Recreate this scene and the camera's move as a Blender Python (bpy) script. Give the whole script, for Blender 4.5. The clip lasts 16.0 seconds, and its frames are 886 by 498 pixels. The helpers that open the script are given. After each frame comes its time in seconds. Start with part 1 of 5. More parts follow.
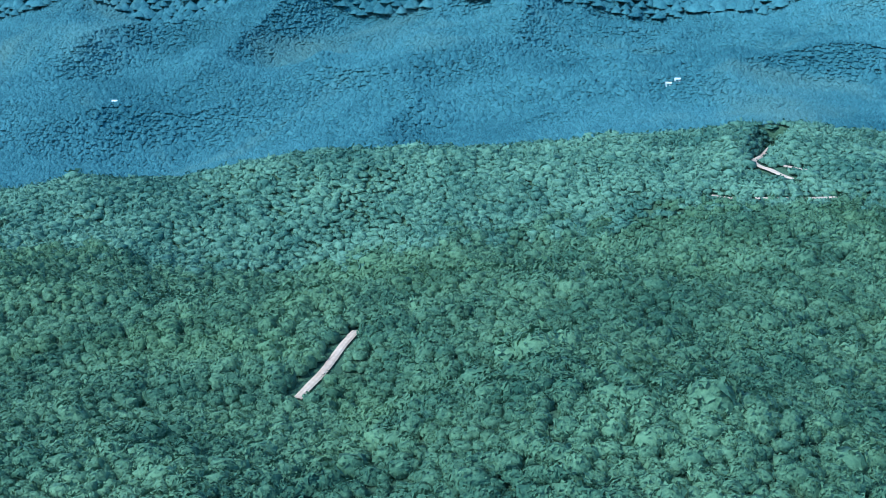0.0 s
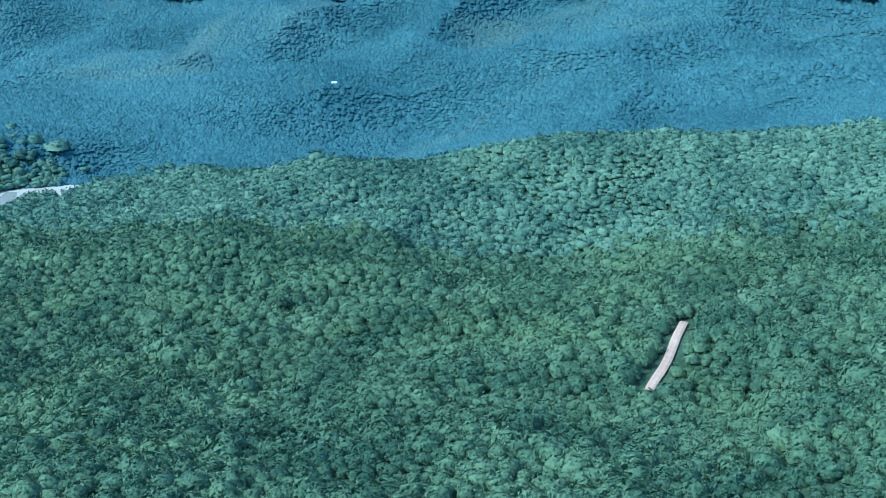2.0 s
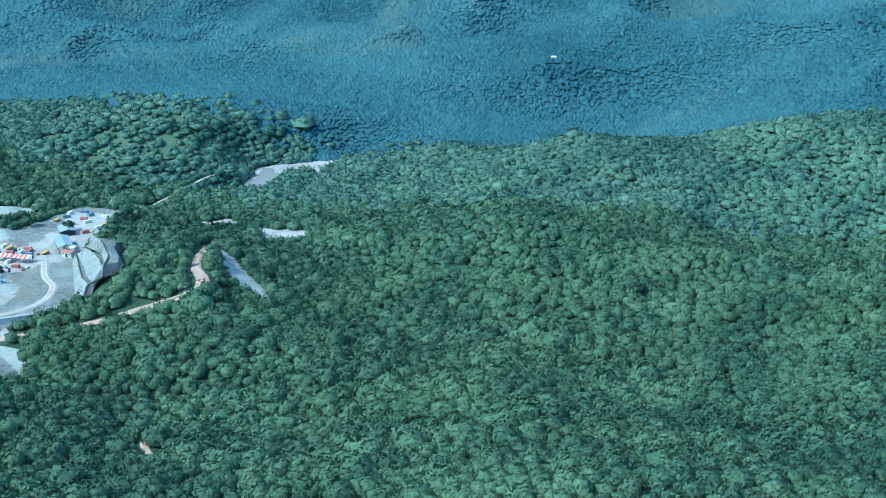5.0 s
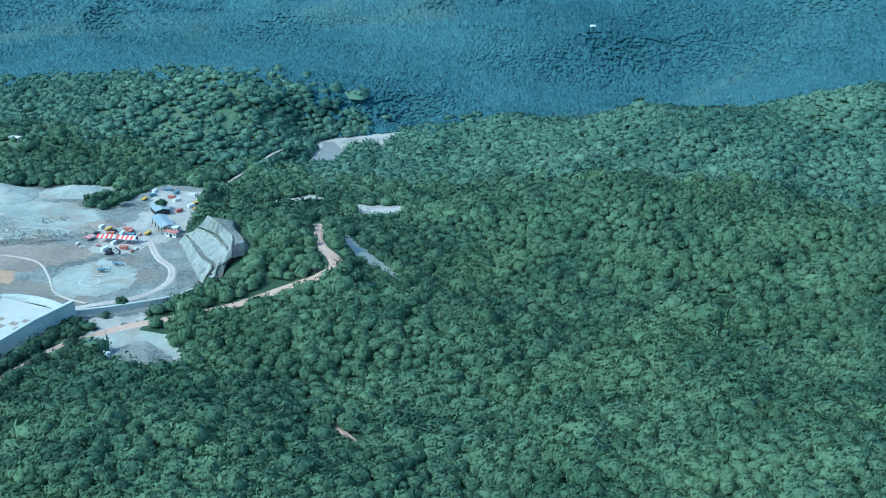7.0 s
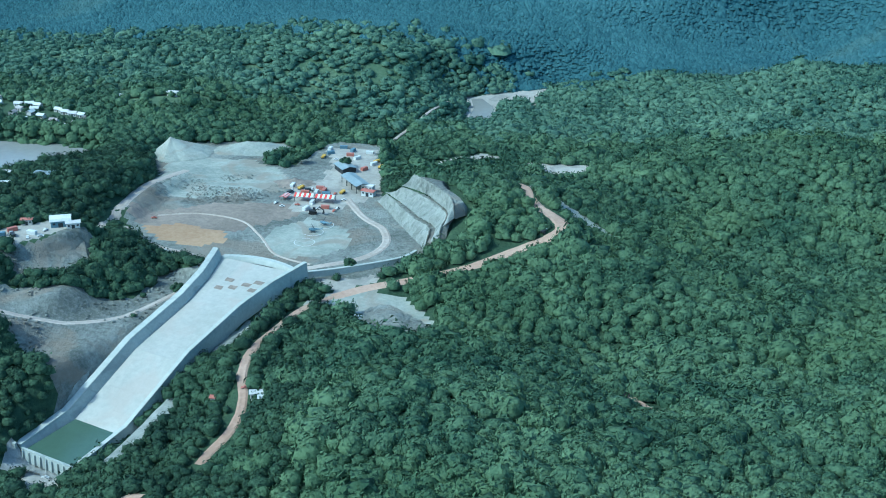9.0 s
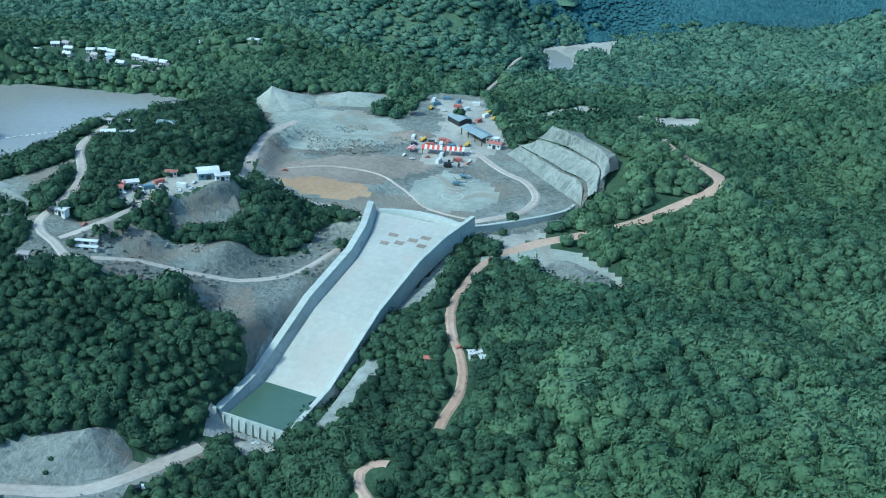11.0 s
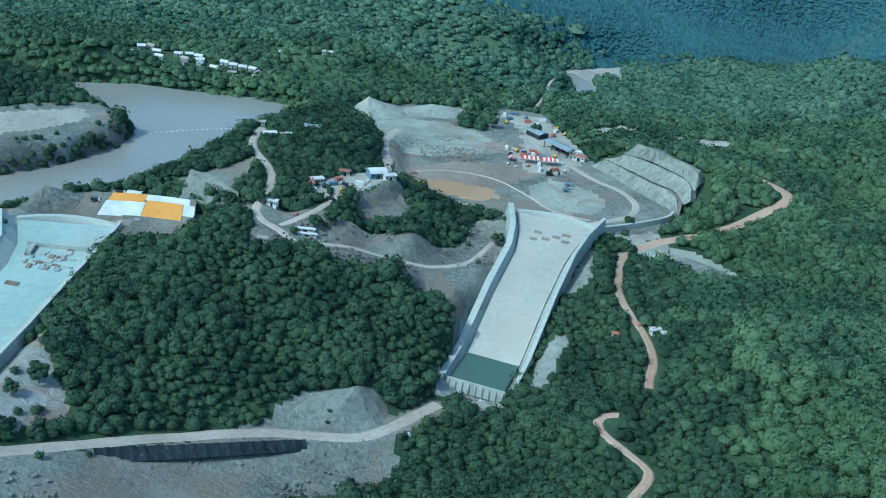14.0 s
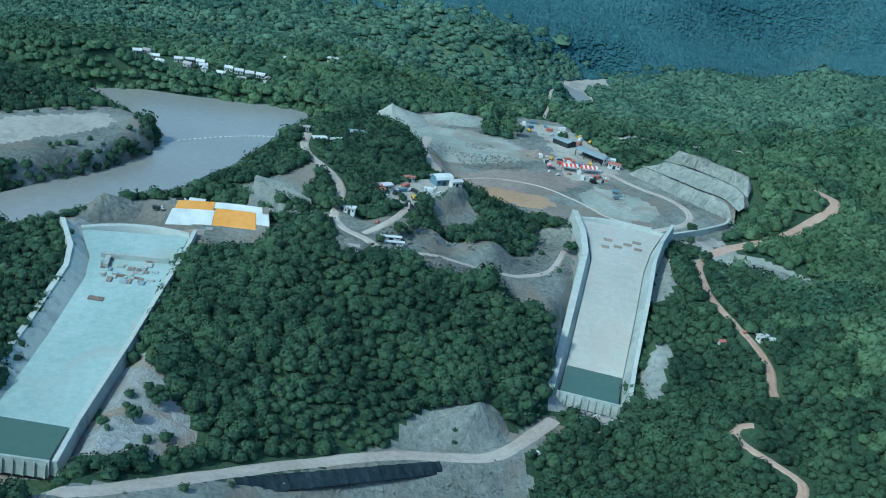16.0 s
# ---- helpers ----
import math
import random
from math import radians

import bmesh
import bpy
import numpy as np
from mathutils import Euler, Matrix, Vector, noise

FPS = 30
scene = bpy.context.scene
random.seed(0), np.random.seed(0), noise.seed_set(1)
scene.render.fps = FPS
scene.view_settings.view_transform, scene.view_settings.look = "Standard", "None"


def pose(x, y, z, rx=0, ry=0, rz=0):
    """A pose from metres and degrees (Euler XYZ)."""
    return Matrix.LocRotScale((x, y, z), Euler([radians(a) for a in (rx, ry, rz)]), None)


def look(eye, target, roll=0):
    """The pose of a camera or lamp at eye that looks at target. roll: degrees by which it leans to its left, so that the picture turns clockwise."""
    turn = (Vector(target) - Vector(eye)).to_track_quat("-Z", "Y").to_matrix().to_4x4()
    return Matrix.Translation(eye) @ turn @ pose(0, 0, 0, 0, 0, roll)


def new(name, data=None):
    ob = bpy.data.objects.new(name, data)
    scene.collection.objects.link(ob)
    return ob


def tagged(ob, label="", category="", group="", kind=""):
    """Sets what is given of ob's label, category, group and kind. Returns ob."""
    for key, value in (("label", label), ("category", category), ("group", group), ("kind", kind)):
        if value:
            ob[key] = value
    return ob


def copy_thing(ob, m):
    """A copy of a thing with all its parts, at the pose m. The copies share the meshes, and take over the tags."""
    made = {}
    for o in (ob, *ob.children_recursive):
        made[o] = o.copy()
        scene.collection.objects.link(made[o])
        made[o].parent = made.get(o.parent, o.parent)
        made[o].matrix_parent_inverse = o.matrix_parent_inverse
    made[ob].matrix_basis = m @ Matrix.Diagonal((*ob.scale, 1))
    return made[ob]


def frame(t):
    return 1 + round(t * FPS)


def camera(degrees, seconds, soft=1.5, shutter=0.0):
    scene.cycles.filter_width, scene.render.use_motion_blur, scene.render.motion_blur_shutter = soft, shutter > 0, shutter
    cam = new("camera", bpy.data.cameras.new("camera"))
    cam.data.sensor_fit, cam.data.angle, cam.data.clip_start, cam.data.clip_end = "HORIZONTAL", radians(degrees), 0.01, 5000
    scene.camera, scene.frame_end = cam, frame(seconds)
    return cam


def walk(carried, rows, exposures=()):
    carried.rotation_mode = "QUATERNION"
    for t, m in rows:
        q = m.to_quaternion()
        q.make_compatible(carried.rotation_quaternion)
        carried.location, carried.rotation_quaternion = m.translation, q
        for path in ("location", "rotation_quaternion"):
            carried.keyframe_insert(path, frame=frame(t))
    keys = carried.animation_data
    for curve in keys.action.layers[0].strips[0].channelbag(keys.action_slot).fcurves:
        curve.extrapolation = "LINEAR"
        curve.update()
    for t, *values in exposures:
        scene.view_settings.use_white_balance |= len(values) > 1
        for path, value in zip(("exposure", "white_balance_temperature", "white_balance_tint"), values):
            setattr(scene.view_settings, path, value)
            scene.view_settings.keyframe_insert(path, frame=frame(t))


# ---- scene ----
cam = camera(42.81, 16.0, soft=1.0)
PATH = [
    (0, (357.19, 77.65, 104.06), (348.58, 173.43, 76.64), 1.73),
    (0.5, (345.37, 77.79, 103.38), (335.50, 173.27, 75.32), 1.48),
    (1, (333.64, 77.67, 102.78), (322.95, 172.85, 74.02), 1.92),
    (1.5, (321.90, 77.02, 102.43), (308.49, 171.72, 73.26), 1.92),
    (2, (310.34, 75.79, 102.45), (291.68, 169.62, 73.31), 1.20),
    (2.5, (298.80, 74.16, 102.74), (275.04, 166.74, 73.34), 0.56),
    (3, (287.22, 71.36, 103.50), (261.21, 163.02, 73.13), 0.59),
    (3.5, (275.36, 68.46, 104.41), (249.23, 159.60, 72.63), 0.92),
    (4, (263.39, 65.22, 105.39), (237.15, 156.02, 72.74), 0.86),
    (4.5, (251.34, 62.45, 106.04), (225.60, 153.42, 73.45), 0.57),
    (4.7, (246.42, 61.58, 106.21), (221.37, 152.87, 73.97), 0.57),
    (6.8, (194.35, 52.79, 107.04), (175.37, 144.85, 72.90), 0.71),
    (7, (189.15, 52.10, 107.06), (171.02, 144.03, 72.14), 0.88),
    (7.5, (175.94, 50.90, 106.87), (158.69, 142.43, 70.47), 0.96),
    (8, (162.35, 50.33, 106.24), (144.52, 141.45, 69.11), 0.74),
    (8.5, (148.92, 49.76, 105.42), (130.03, 140.35, 67.52), 0.84),
    (9, (135.54, 49.53, 104.07), (116.94, 139.95, 65.63), 1.13),
    (9.2, (130.38, 49.57, 103.41), (112.41, 140.08, 64.89), 1.25),
    (11.3, (74.19, 48.06, 97.50), (63.05, 138.07, 55.37), 3.22),
    (11.5, (69.49, 48.17, 97.17), (58.70, 138.16, 54.91), 3.71),
    (12, (58.12, 45.70, 97.19), (48.17, 135.85, 55.06), 4.68),
    (12.5, (47.23, 36.77, 99.36), (38.64, 127.25, 57.64), 5.32),
    (13, (36.19, 24.44, 102.41), (30.48, 115.28, 61.00), 6.02),
    (13.5, (24.45, 12.72, 104.71), (22.61, 104.03, 63.98), 6.97),
    (14, (12.25, 3.47, 105.51), (14.24, 95.16, 65.64), 7.91),
    (14.5, (0.12, 1.16, 103.58), (5.90, 93.03, 64.51), 8.62),
    (15, (-11.61, 4.92, 99.51), (-2.81, 97.00, 61.50), 9.15),
    (15.5, (-22.96, 10.32, 95.00), (-12.11, 102.62, 58.09), 9.45),
    (16, (-33.06, 16.02, 90.42), (-20.40, 108.29, 54.00), 9.66),
]
EXPOSURES = [
    (0.0, 1.27, 4600, -11),
    (3.5, 1.22, 4650, -12),
    (7.0, 0.92, 4750, -14),
    (9.0, 0.73, 4850, -16),
    (12.5, 0.55, 4950, -17),
    (16.0, 0.33, 5000, -17),
]
walk(cam, [(t, look(eye, target, roll)) for t, eye, target, roll in PATH], EXPOSURES)

# ---------------------------------------------------------------- world and sun
SUN_EL, SUN_AZ = radians(46), radians(235)
world = bpy.data.worlds.new("world")
scene.world = world
world.use_nodes = True
_wn = world.node_tree.nodes
_sky = _wn.new("ShaderNodeTexSky")
_sky.sky_type = "NISHITA"
_sky.sun_disc = False
_sky.sun_elevation, _sky.sun_rotation = SUN_EL, SUN_AZ
_sky.air_density, _sky.dust_density, _sky.ozone_density = 1.0, 1.5, 2.5
world.node_tree.links.new(_sky.outputs[0], _wn["Background"].inputs[0])
_wn["Background"].inputs[1].default_value = 0.15
sun_data = bpy.data.lights.new("sun", "SUN")
sun_data.energy, sun_data.angle, sun_data.color = 2.05, radians(2.0), (1.0, 0.95, 0.87)
sun = new("sun", sun_data)
sun.matrix_world = look((0, 0, 0), (-math.sin(SUN_AZ) * math.cos(SUN_EL), -math.cos(SUN_AZ) * math.cos(SUN_EL), -math.sin(SUN_EL)))
sun.location = (0, 0, 900)


# ---------------------------------------------------------------- materials
def surface(name, a, b, scale, rough=0.9, bump=0.3, fine=None, island=0.0, metal=0.0, stain=None, per_object=0.0, spread=0.25):
    """Two tones mixed by noise at two scales, with relief; island: how much each loose piece differs in tone."""
    m = bpy.data.materials.new(name)
    m.use_nodes = True
    n, l = m.node_tree.nodes, m.node_tree.links
    p = n["Principled BSDF"]
    p.inputs["Roughness"].default_value, p.inputs["Metallic"].default_value = rough, metal
    p.inputs["Specular IOR Level"].default_value = 0.25
    geo = n.new("ShaderNodeNewGeometry")
    big = n.new("ShaderNodeTexNoise")
    big.inputs["Scale"].default_value, big.inputs["Detail"].default_value = scale, 4
    l.new(geo.outputs["Position"], big.inputs["Vector"])
    small = n.new("ShaderNodeTexNoise")
    small.inputs["Scale"].default_value, small.inputs["Detail"].default_value = fine or scale * 9, 5
    small.inputs["Roughness"].default_value = 0.7
    l.new(geo.outputs["Position"], small.inputs["Vector"])
    add = n.new("ShaderNodeMath")
    add.operation = "ADD"
    l.new(big.outputs["Fac"], add.inputs[0]), l.new(small.outputs["Fac"], add.inputs[1])
    ramp = n.new("ShaderNodeMapRange")
    ramp.inputs["From Min"].default_value, ramp.inputs["From Max"].default_value = 1.0 - spread, 1.0 + spread
    last = add.outputs[0]
    if island or per_object:
        src = geo.outputs["Random Per Island"]
        if per_object:
            src = n.new("ShaderNodeObjectInfo").outputs["Random"]
        mul = n.new("ShaderNodeMath")
        mul.operation = "MULTIPLY_ADD"
        k = island or per_object
        mul.inputs[1].default_value, mul.inputs[2].default_value = k, -k / 2
        l.new(src, mul.inputs[0])
        add2 = n.new("ShaderNodeMath")
        l.new(last, add2.inputs[0]), l.new(mul.outputs[0], add2.inputs[1])
        last = add2.outputs[0]
    l.new(last, ramp.inputs["Value"])
    mix = n.new("ShaderNodeMix")
    mix.data_type = "RGBA"
    mix.inputs["A"].default_value, mix.inputs["B"].default_value = (*a, 1), (*b, 1)
    l.new(ramp.outputs[0], mix.inputs["Factor"])
    col = mix.outputs["Result"]
    if stain:
        st = n.new("ShaderNodeTexNoise")
        st.inputs["Scale"].default_value, st.inputs["Detail"].default_value, st.inputs["Distortion"].default_value = stain[1], 6, 1.2
        l.new(geo.outputs["Position"], st.inputs["Vector"])
        sr = n.new("ShaderNodeMapRange")
        sr.inputs["From Min"].default_value, sr.inputs["From Max"].default_value = stain[2], stain[2] + 0.12
        sr.inputs["To Max"].default_value = stain[3]
        l.new(st.outputs["Fac"], sr.inputs["Value"])
        m2 = n.new("ShaderNodeMix")
        m2.data_type = "RGBA"
        m2.inputs["B"].default_value = (*stain[0], 1)
        l.new(sr.outputs[0], m2.inputs["Factor"]), l.new(col, m2.inputs["A"])
        col = m2.outputs["Result"]
    l.new(col, p.inputs["Base Color"])
    if bump:
        bp = n.new("ShaderNodeBump")
        bp.inputs["Strength"].default_value, bp.inputs["Distance"].default_value = min(bump, 1.0), 0.6 / (fine or scale * 9)
        l.new(small.outputs["Fac"], bp.inputs["Height"]), l.new(bp.outputs[0], p.inputs["Normal"])
    return m


FOLIAGE = surface("foliage", (0.020, 0.044, 0.025), (0.070, 0.118, 0.062), 0.09, 0.8, 0.5, fine=1.6, island=0.2, spread=0.2)
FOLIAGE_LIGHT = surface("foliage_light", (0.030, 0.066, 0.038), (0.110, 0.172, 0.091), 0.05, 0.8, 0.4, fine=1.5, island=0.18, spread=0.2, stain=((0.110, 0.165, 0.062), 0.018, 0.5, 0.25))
# the near canopy made lighter: faint distance haze put into the colour
FOLIAGE_FAINT_HAZE = surface("foliage_faint_haze", (0.038, 0.082, 0.058), (0.128, 0.200, 0.128), 0.05, 0.8, 0.4, fine=1.4, island=0.18, spread=0.2)
# distance haze and cloud shade put into the leaf colour as blue
FOLIAGE_BLUE_HAZE = surface("foliage_blue_haze", (0.024, 0.070, 0.082), (0.070, 0.150, 0.160), 0.010, 0.85, 0.6, fine=0.25, island=0.2, stain=((0.120, 0.175, 0.140), 0.007, 0.55, 0.4))
CONCRETE = surface("concrete", (0.37, 0.39, 0.355), (0.50, 0.515, 0.47), 0.05, 0.85, 0.15, fine=0.8, stain=((0.29, 0.285, 0.27), 0.09, 0.58, 0.5))
FLOOR_BUFF = surface("buff_concrete", (0.37, 0.365, 0.325), (0.48, 0.465, 0.415), 0.05, 0.85, 0.15, fine=0.7, stain=((0.43, 0.37, 0.32), 0.07, 0.5, 0.5))
FLOOR_TEAL = surface("new_concrete", (0.27, 0.36, 0.335), (0.40, 0.475, 0.445), 0.06, 0.85, 0.15, fine=0.7, stain=((0.36, 0.36, 0.315), 0.08, 0.52, 0.6))
CONCRETE_WALL = surface("concrete_wall", (0.32, 0.35, 0.32), (0.44, 0.465, 0.425), 0.12, 0.85, 0.2, fine=1.2, stain=((0.22, 0.24, 0.23), 0.2, 0.55, 0.5))
DIRT_ROAD = surface("dirt_road", (0.36, 0.30, 0.25), (0.50, 0.44, 0.38), 0.08, 0.95, 0.3, fine=1.0)
DIRT_PINK = surface("reddish_dirt", (0.38, 0.25, 0.18), (0.52, 0.37, 0.28), 0.08, 0.95, 0.3, fine=1.0)
ROCK_FILL = surface("rock_fill", (0.125, 0.132, 0.115), (0.285, 0.295, 0.262), 0.07, 0.95, 0.9, fine=0.9, stain=((0.24, 0.20, 0.155), 0.05, 0.5, 0.7), spread=0.19)
ROCK_CUT = surface("rock_cut", (0.24, 0.25, 0.24), (0.42, 0.42, 0.40), 0.12, 0.95, 1.0, fine=0.7, stain=((0.28, 0.21, 0.15), 0.07, 0.44, 0.75))
SHOTCRETE = surface("shotcrete", (0.21, 0.225, 0.20), (0.36, 0.37, 0.335), 0.22, 0.9, 0.9, fine=1.1, stain=((0.14, 0.15, 0.135), 0.4, 0.54, 0.65))
METAL_ROOF = surface("metal_roof", (0.25, 0.30, 0.31), (0.36, 0.41, 0.42), 0.2, 0.5, 0.1, metal=0.2)
WHITE_PAINT = surface("white_paint", (0.52, 0.53, 0.51), (0.70, 0.70, 0.67), 0.4, 0.6, 0.05)
RED_CLOTH = surface("red_cloth", (0.55, 0.06, 0.05), (0.68, 0.10, 0.08), 0.5, 0.8, 0.1)
ORANGE_SHEET = surface("orange_sheet", (0.62, 0.27, 0.05), (0.72, 0.36, 0.09), 0.1, 0.7, 0.1)
BLACK_LINER = surface("black_liner", (0.010, 0.016, 0.020), (0.035, 0.048, 0.055), 0.15, 0.45, 0.6, fine=0.8)
DARK_STEEL = surface("dark_steel", (0.03, 0.035, 0.04), (0.07, 0.075, 0.08), 0.5, 0.5, 0.1, metal=0.4)
PALE_HOUSE = surface("pale_house_wall", (0.50, 0.48, 0.45), (0.70, 0.68, 0.64), 0.3, 0.85, 0.1, per_object=0.6)
TIN_ROOF = surface("tin_roof", (0.34, 0.30, 0.28), (0.58, 0.56, 0.54), 0.3, 0.6, 0.1, per_object=0.8)
RED_PAINT = surface("red_paint", (0.36, 0.12, 0.09), (0.48, 0.20, 0.15), 0.5, 0.5, 0.05)
YELLOW_PAINT = surface("yellow_paint", (0.55, 0.34, 0.05), (0.66, 0.42, 0.09), 0.5, 0.5, 0.05)
BLUE_PAINT = surface("blue_paint", (0.10, 0.17, 0.22), (0.17, 0.26, 0.31), 0.5, 0.5, 0.05)
RUBBER = surface("rubber", (0.012, 0.012, 0.012), (0.03, 0.03, 0.03), 0.8, 0.8, 0.1)
BARK = surface("bark", (0.09, 0.07, 0.05), (0.18, 0.14, 0.10), 0.8, 0.9, 0.6)


def water_material(name, colour, rough):
    m = surface(name, [c * 0.85 for c in colour], colour, 0.03, rough, 0.06, fine=0.5)
    m.node_tree.nodes["Principled BSDF"].inputs["Specular IOR Level"].default_value = 0.5
    return m


LAKE_WATER = water_material("silty_water", (0.30, 0.29, 0.26), 0.22)
GREEN_WATER = water_material("green_water", (0.09, 0.14, 0.10), 0.16)


# ---------------------------------------------------------------- helpers of the build
def part(name, bm, material, parent=None, label=""):
    """One mesh object from a bmesh."""
    me = bpy.data.meshes.new(name)
    bmesh.ops.recalc_face_normals(bm, faces=bm.faces)
    bm.to_mesh(me)
    bm.free()
    me.materials.append(material)
    ob = new(name, me)
    if parent:
        ob.parent = parent
    if label:
        ob["label"] = label
    return ob


def thing(name, x, y, z, turn=0.0, label="", category="", group="", kind=""):
    ob = new(name)
    ob.matrix_basis = pose(x, y, z, 0, 0, turn)
    ob.empty_display_size = 0.5
    return tagged(ob, label, category, group, kind)


def box(bm, x0, y0, z0, x1, y1, z1, bevel=0.0):
    r = bmesh.ops.create_cube(bm, size=1.0)
    for v in r["verts"]:
        v.co = ((x0 + x1) / 2 + v.co.x * (x1 - x0), (y0 + y1) / 2 + v.co.y * (y1 - y0), (z0 + z1) / 2 + v.co.z * (z1 - z0))
    if bevel:
        es = {e for v in r["verts"] for e in v.link_edges}
        bmesh.ops.bevel(bm, geom=list(es), offset=bevel, segments=1, affect="EDGES")
    return r["verts"]


def loft(bm, rings, close=False):
    """Faces between successive rings of points; close: the rings are loops, with caps."""
    vs = [[bm.verts.new(p) for p in ring] for ring in rings]
    n = len(vs[0])
    for a, b in zip(vs, vs[1:]):
        for i in range(n if close else n - 1):
            j = (i + 1) % n
            bm.faces.new((a[i], a[j], b[j], b[i]))
    if close:
        bm.faces.new(vs[0][::-1]), bm.faces.new(vs[-1])


def noise2(x, y, scale, seed=0.0):
    """Smooth value noise on arrays, -1 to 1."""
    x, y = np.asarray(x, float) / scale + seed * 17.3, np.asarray(y, float) / scale + seed * 9.1
    xi, yi = np.floor(x), np.floor(y)
    fx, fy = x - xi, y - yi
    fx, fy = fx * fx * (3 - 2 * fx), fy * fy * (3 - 2 * fy)

    def h(a, b):
        s = np.sin(a * 127.1 + b * 311.7 + seed * 74.7) * 43758.5453
        return 2 * (s - np.floor(s)) - 1

    return (h(xi, yi) * (1 - fx) + h(xi + 1, yi) * fx) * (1 - fy) + (h(xi, yi + 1) * (1 - fx) + h(xi + 1, yi + 1) * fx) * fy


def mesh_from(name, verts, faces, mats, smooth=True, index=None):
    """A mesh object from arrays of vertices and equal-sided faces."""
    me = bpy.data.meshes.new(name)
    k = faces.shape[1]
    me.vertices.add(len(verts)), me.loops.add(faces.size), me.polygons.add(len(faces))
    me.vertices.foreach_set("co", np.ascontiguousarray(verts, np.float32).ravel())
    me.loops.foreach_set("vertex_index", np.ascontiguousarray(faces, np.int32).ravel())
    me.polygons.foreach_set("loop_start", np.arange(0, faces.size, k, dtype=np.int32))
    me.polygons.foreach_set("use_smooth", np.full(len(faces), smooth))
    for m in mats:
        me.materials.append(m)
    if index is not None:
        me.polygons.foreach_set("material_index", np.asarray(index, np.int32))
    me.update()
    me.validate()
    return new(name, me)


# ---------------------------------------------------------------- plan of the land: hills and hollows as (x, y, radius, height)
BASE = (-3.21, 4.67, 7.98)
HILLS_NEAR = [
    (22, 179, 24, -11.6), (-140, 305, 85, 12.8), (160, 485, 85, -7.9), (460, 425, 85, 11.4),
    (400, 245, 44, 8.9), (184, 305, 24, -8.0), (-32, 269, 24, 5.2), (274, 395, 24, -6.4),
    (292, 467, 24, 5.4), (94, 323, 24, 10.6), (100, 245, 85, -2.7), (250, 185, 44, 7.7),
    (-20, 485, 44, 6.1), (70, 395, 44, -4.9), (202, 539, 24, -4.8), (-14, 143, 24, -7.3),
    (364, 395, 24, -4.8), (130, 179, 24, 4.8), (94, 467, 24, -5.9), (382, 485, 24, 4.8),
    (130, 341, 24, -7.1), (220, 575, 44, -6.5),
]
HILLS_MIDDLE = [
    (238, 287, 24, -5.4), (-86, 287, 24, -1.2), (238, 413, 24, -6.0), (148, 521, 24, -3.7),
    (328, 323, 24, 4.2), (310, 413, 24, -3.0), (58, 161, 24, -6.0), (166, 251, 24, -2.5),
    (40, 215, 24, -7.0), (94, 215, 24, 6.9), (400, 605, 44, 5.3), (-86, 125, 24, 4.6),
    (-14, 233, 24, 4.3), (-32, 395, 24, 5.5), (-14, 305, 24, 5.1), (-104, 359, 24, 6.1),
    (40, 545, 44, 5.4), (346, 215, 24, 3.7), (310, 539, 24, -4.9), (-14, 179, 24, -6.0),
    (166, 377, 24, 5.1), (130, 413, 24, -1.5),
]
HILLS_FAR = [
    (220, 215, 24, 5.3), (382, 305, 24, 5.1), (370, 185, 44, 5.5), (328, 467, 24, 4.1),
    (436, 485, 24, 4.2), (22, 467, 24, 4.6), (292, 593, 24, 3.2), (256, 485, 24, 5.4),
    (238, 521, 24, -4.3), (112, 575, 24, 2.3), (-50, 215, 24, 2.8), (148, 161, 24, 2.6),
    (364, 251, 24, 4.9), (184, 467, 24, 4.1), (184, 521, 24, -4.6), (130, 251, 24, -2.7),
    (274, 215, 24, 4.0), (190, 125, 44, 2.9), (130, 593, 24, 2.9), (310, 377, 24, -3.7),
    (274, 431, 24, -3.5), (-80, 635, 44, -2.4),
]
RANGES = [
    (60, 1000, 260, 130, 8, 62), (700, 1150, 380, 170, -12, 95), (-420, 820, 240, 140, 30, 50),
    (-900, 1500, 700, 300, 10, 160), (900, 2000, 1200, 400, -5, 230), (640, 780, 120, 110, 0, 22),
]
# wooded spurs past the near crest, each with its hollow behind; placed to fit the camera's view
SPURS = [
    (275, 655, 48, 20, 4, 8.3), (283, 703, 48, 20, 4, -8), (344, 668, 40, 20, -8, 4.0), (352, 716, 40, 20, -8, -8), (461, 645, 60, 24, 14, 10.4), (469, 693, 60, 20, 14, -8), (-2, 650, 55, 22, -22, 4.0),
    (6, 698, 55, 20, -22, -8), (-140, 640, 50, 22, -28, 4.0), (-132, 688, 50, 20, -28, -8), (63, 610, 50, 20, 10, 4.0), (71, 658, 50, 20, 10, -8), (-103, 540, 60, 20, -12, 4.0), (-95, 588, 60, 20, -12, -8),
]
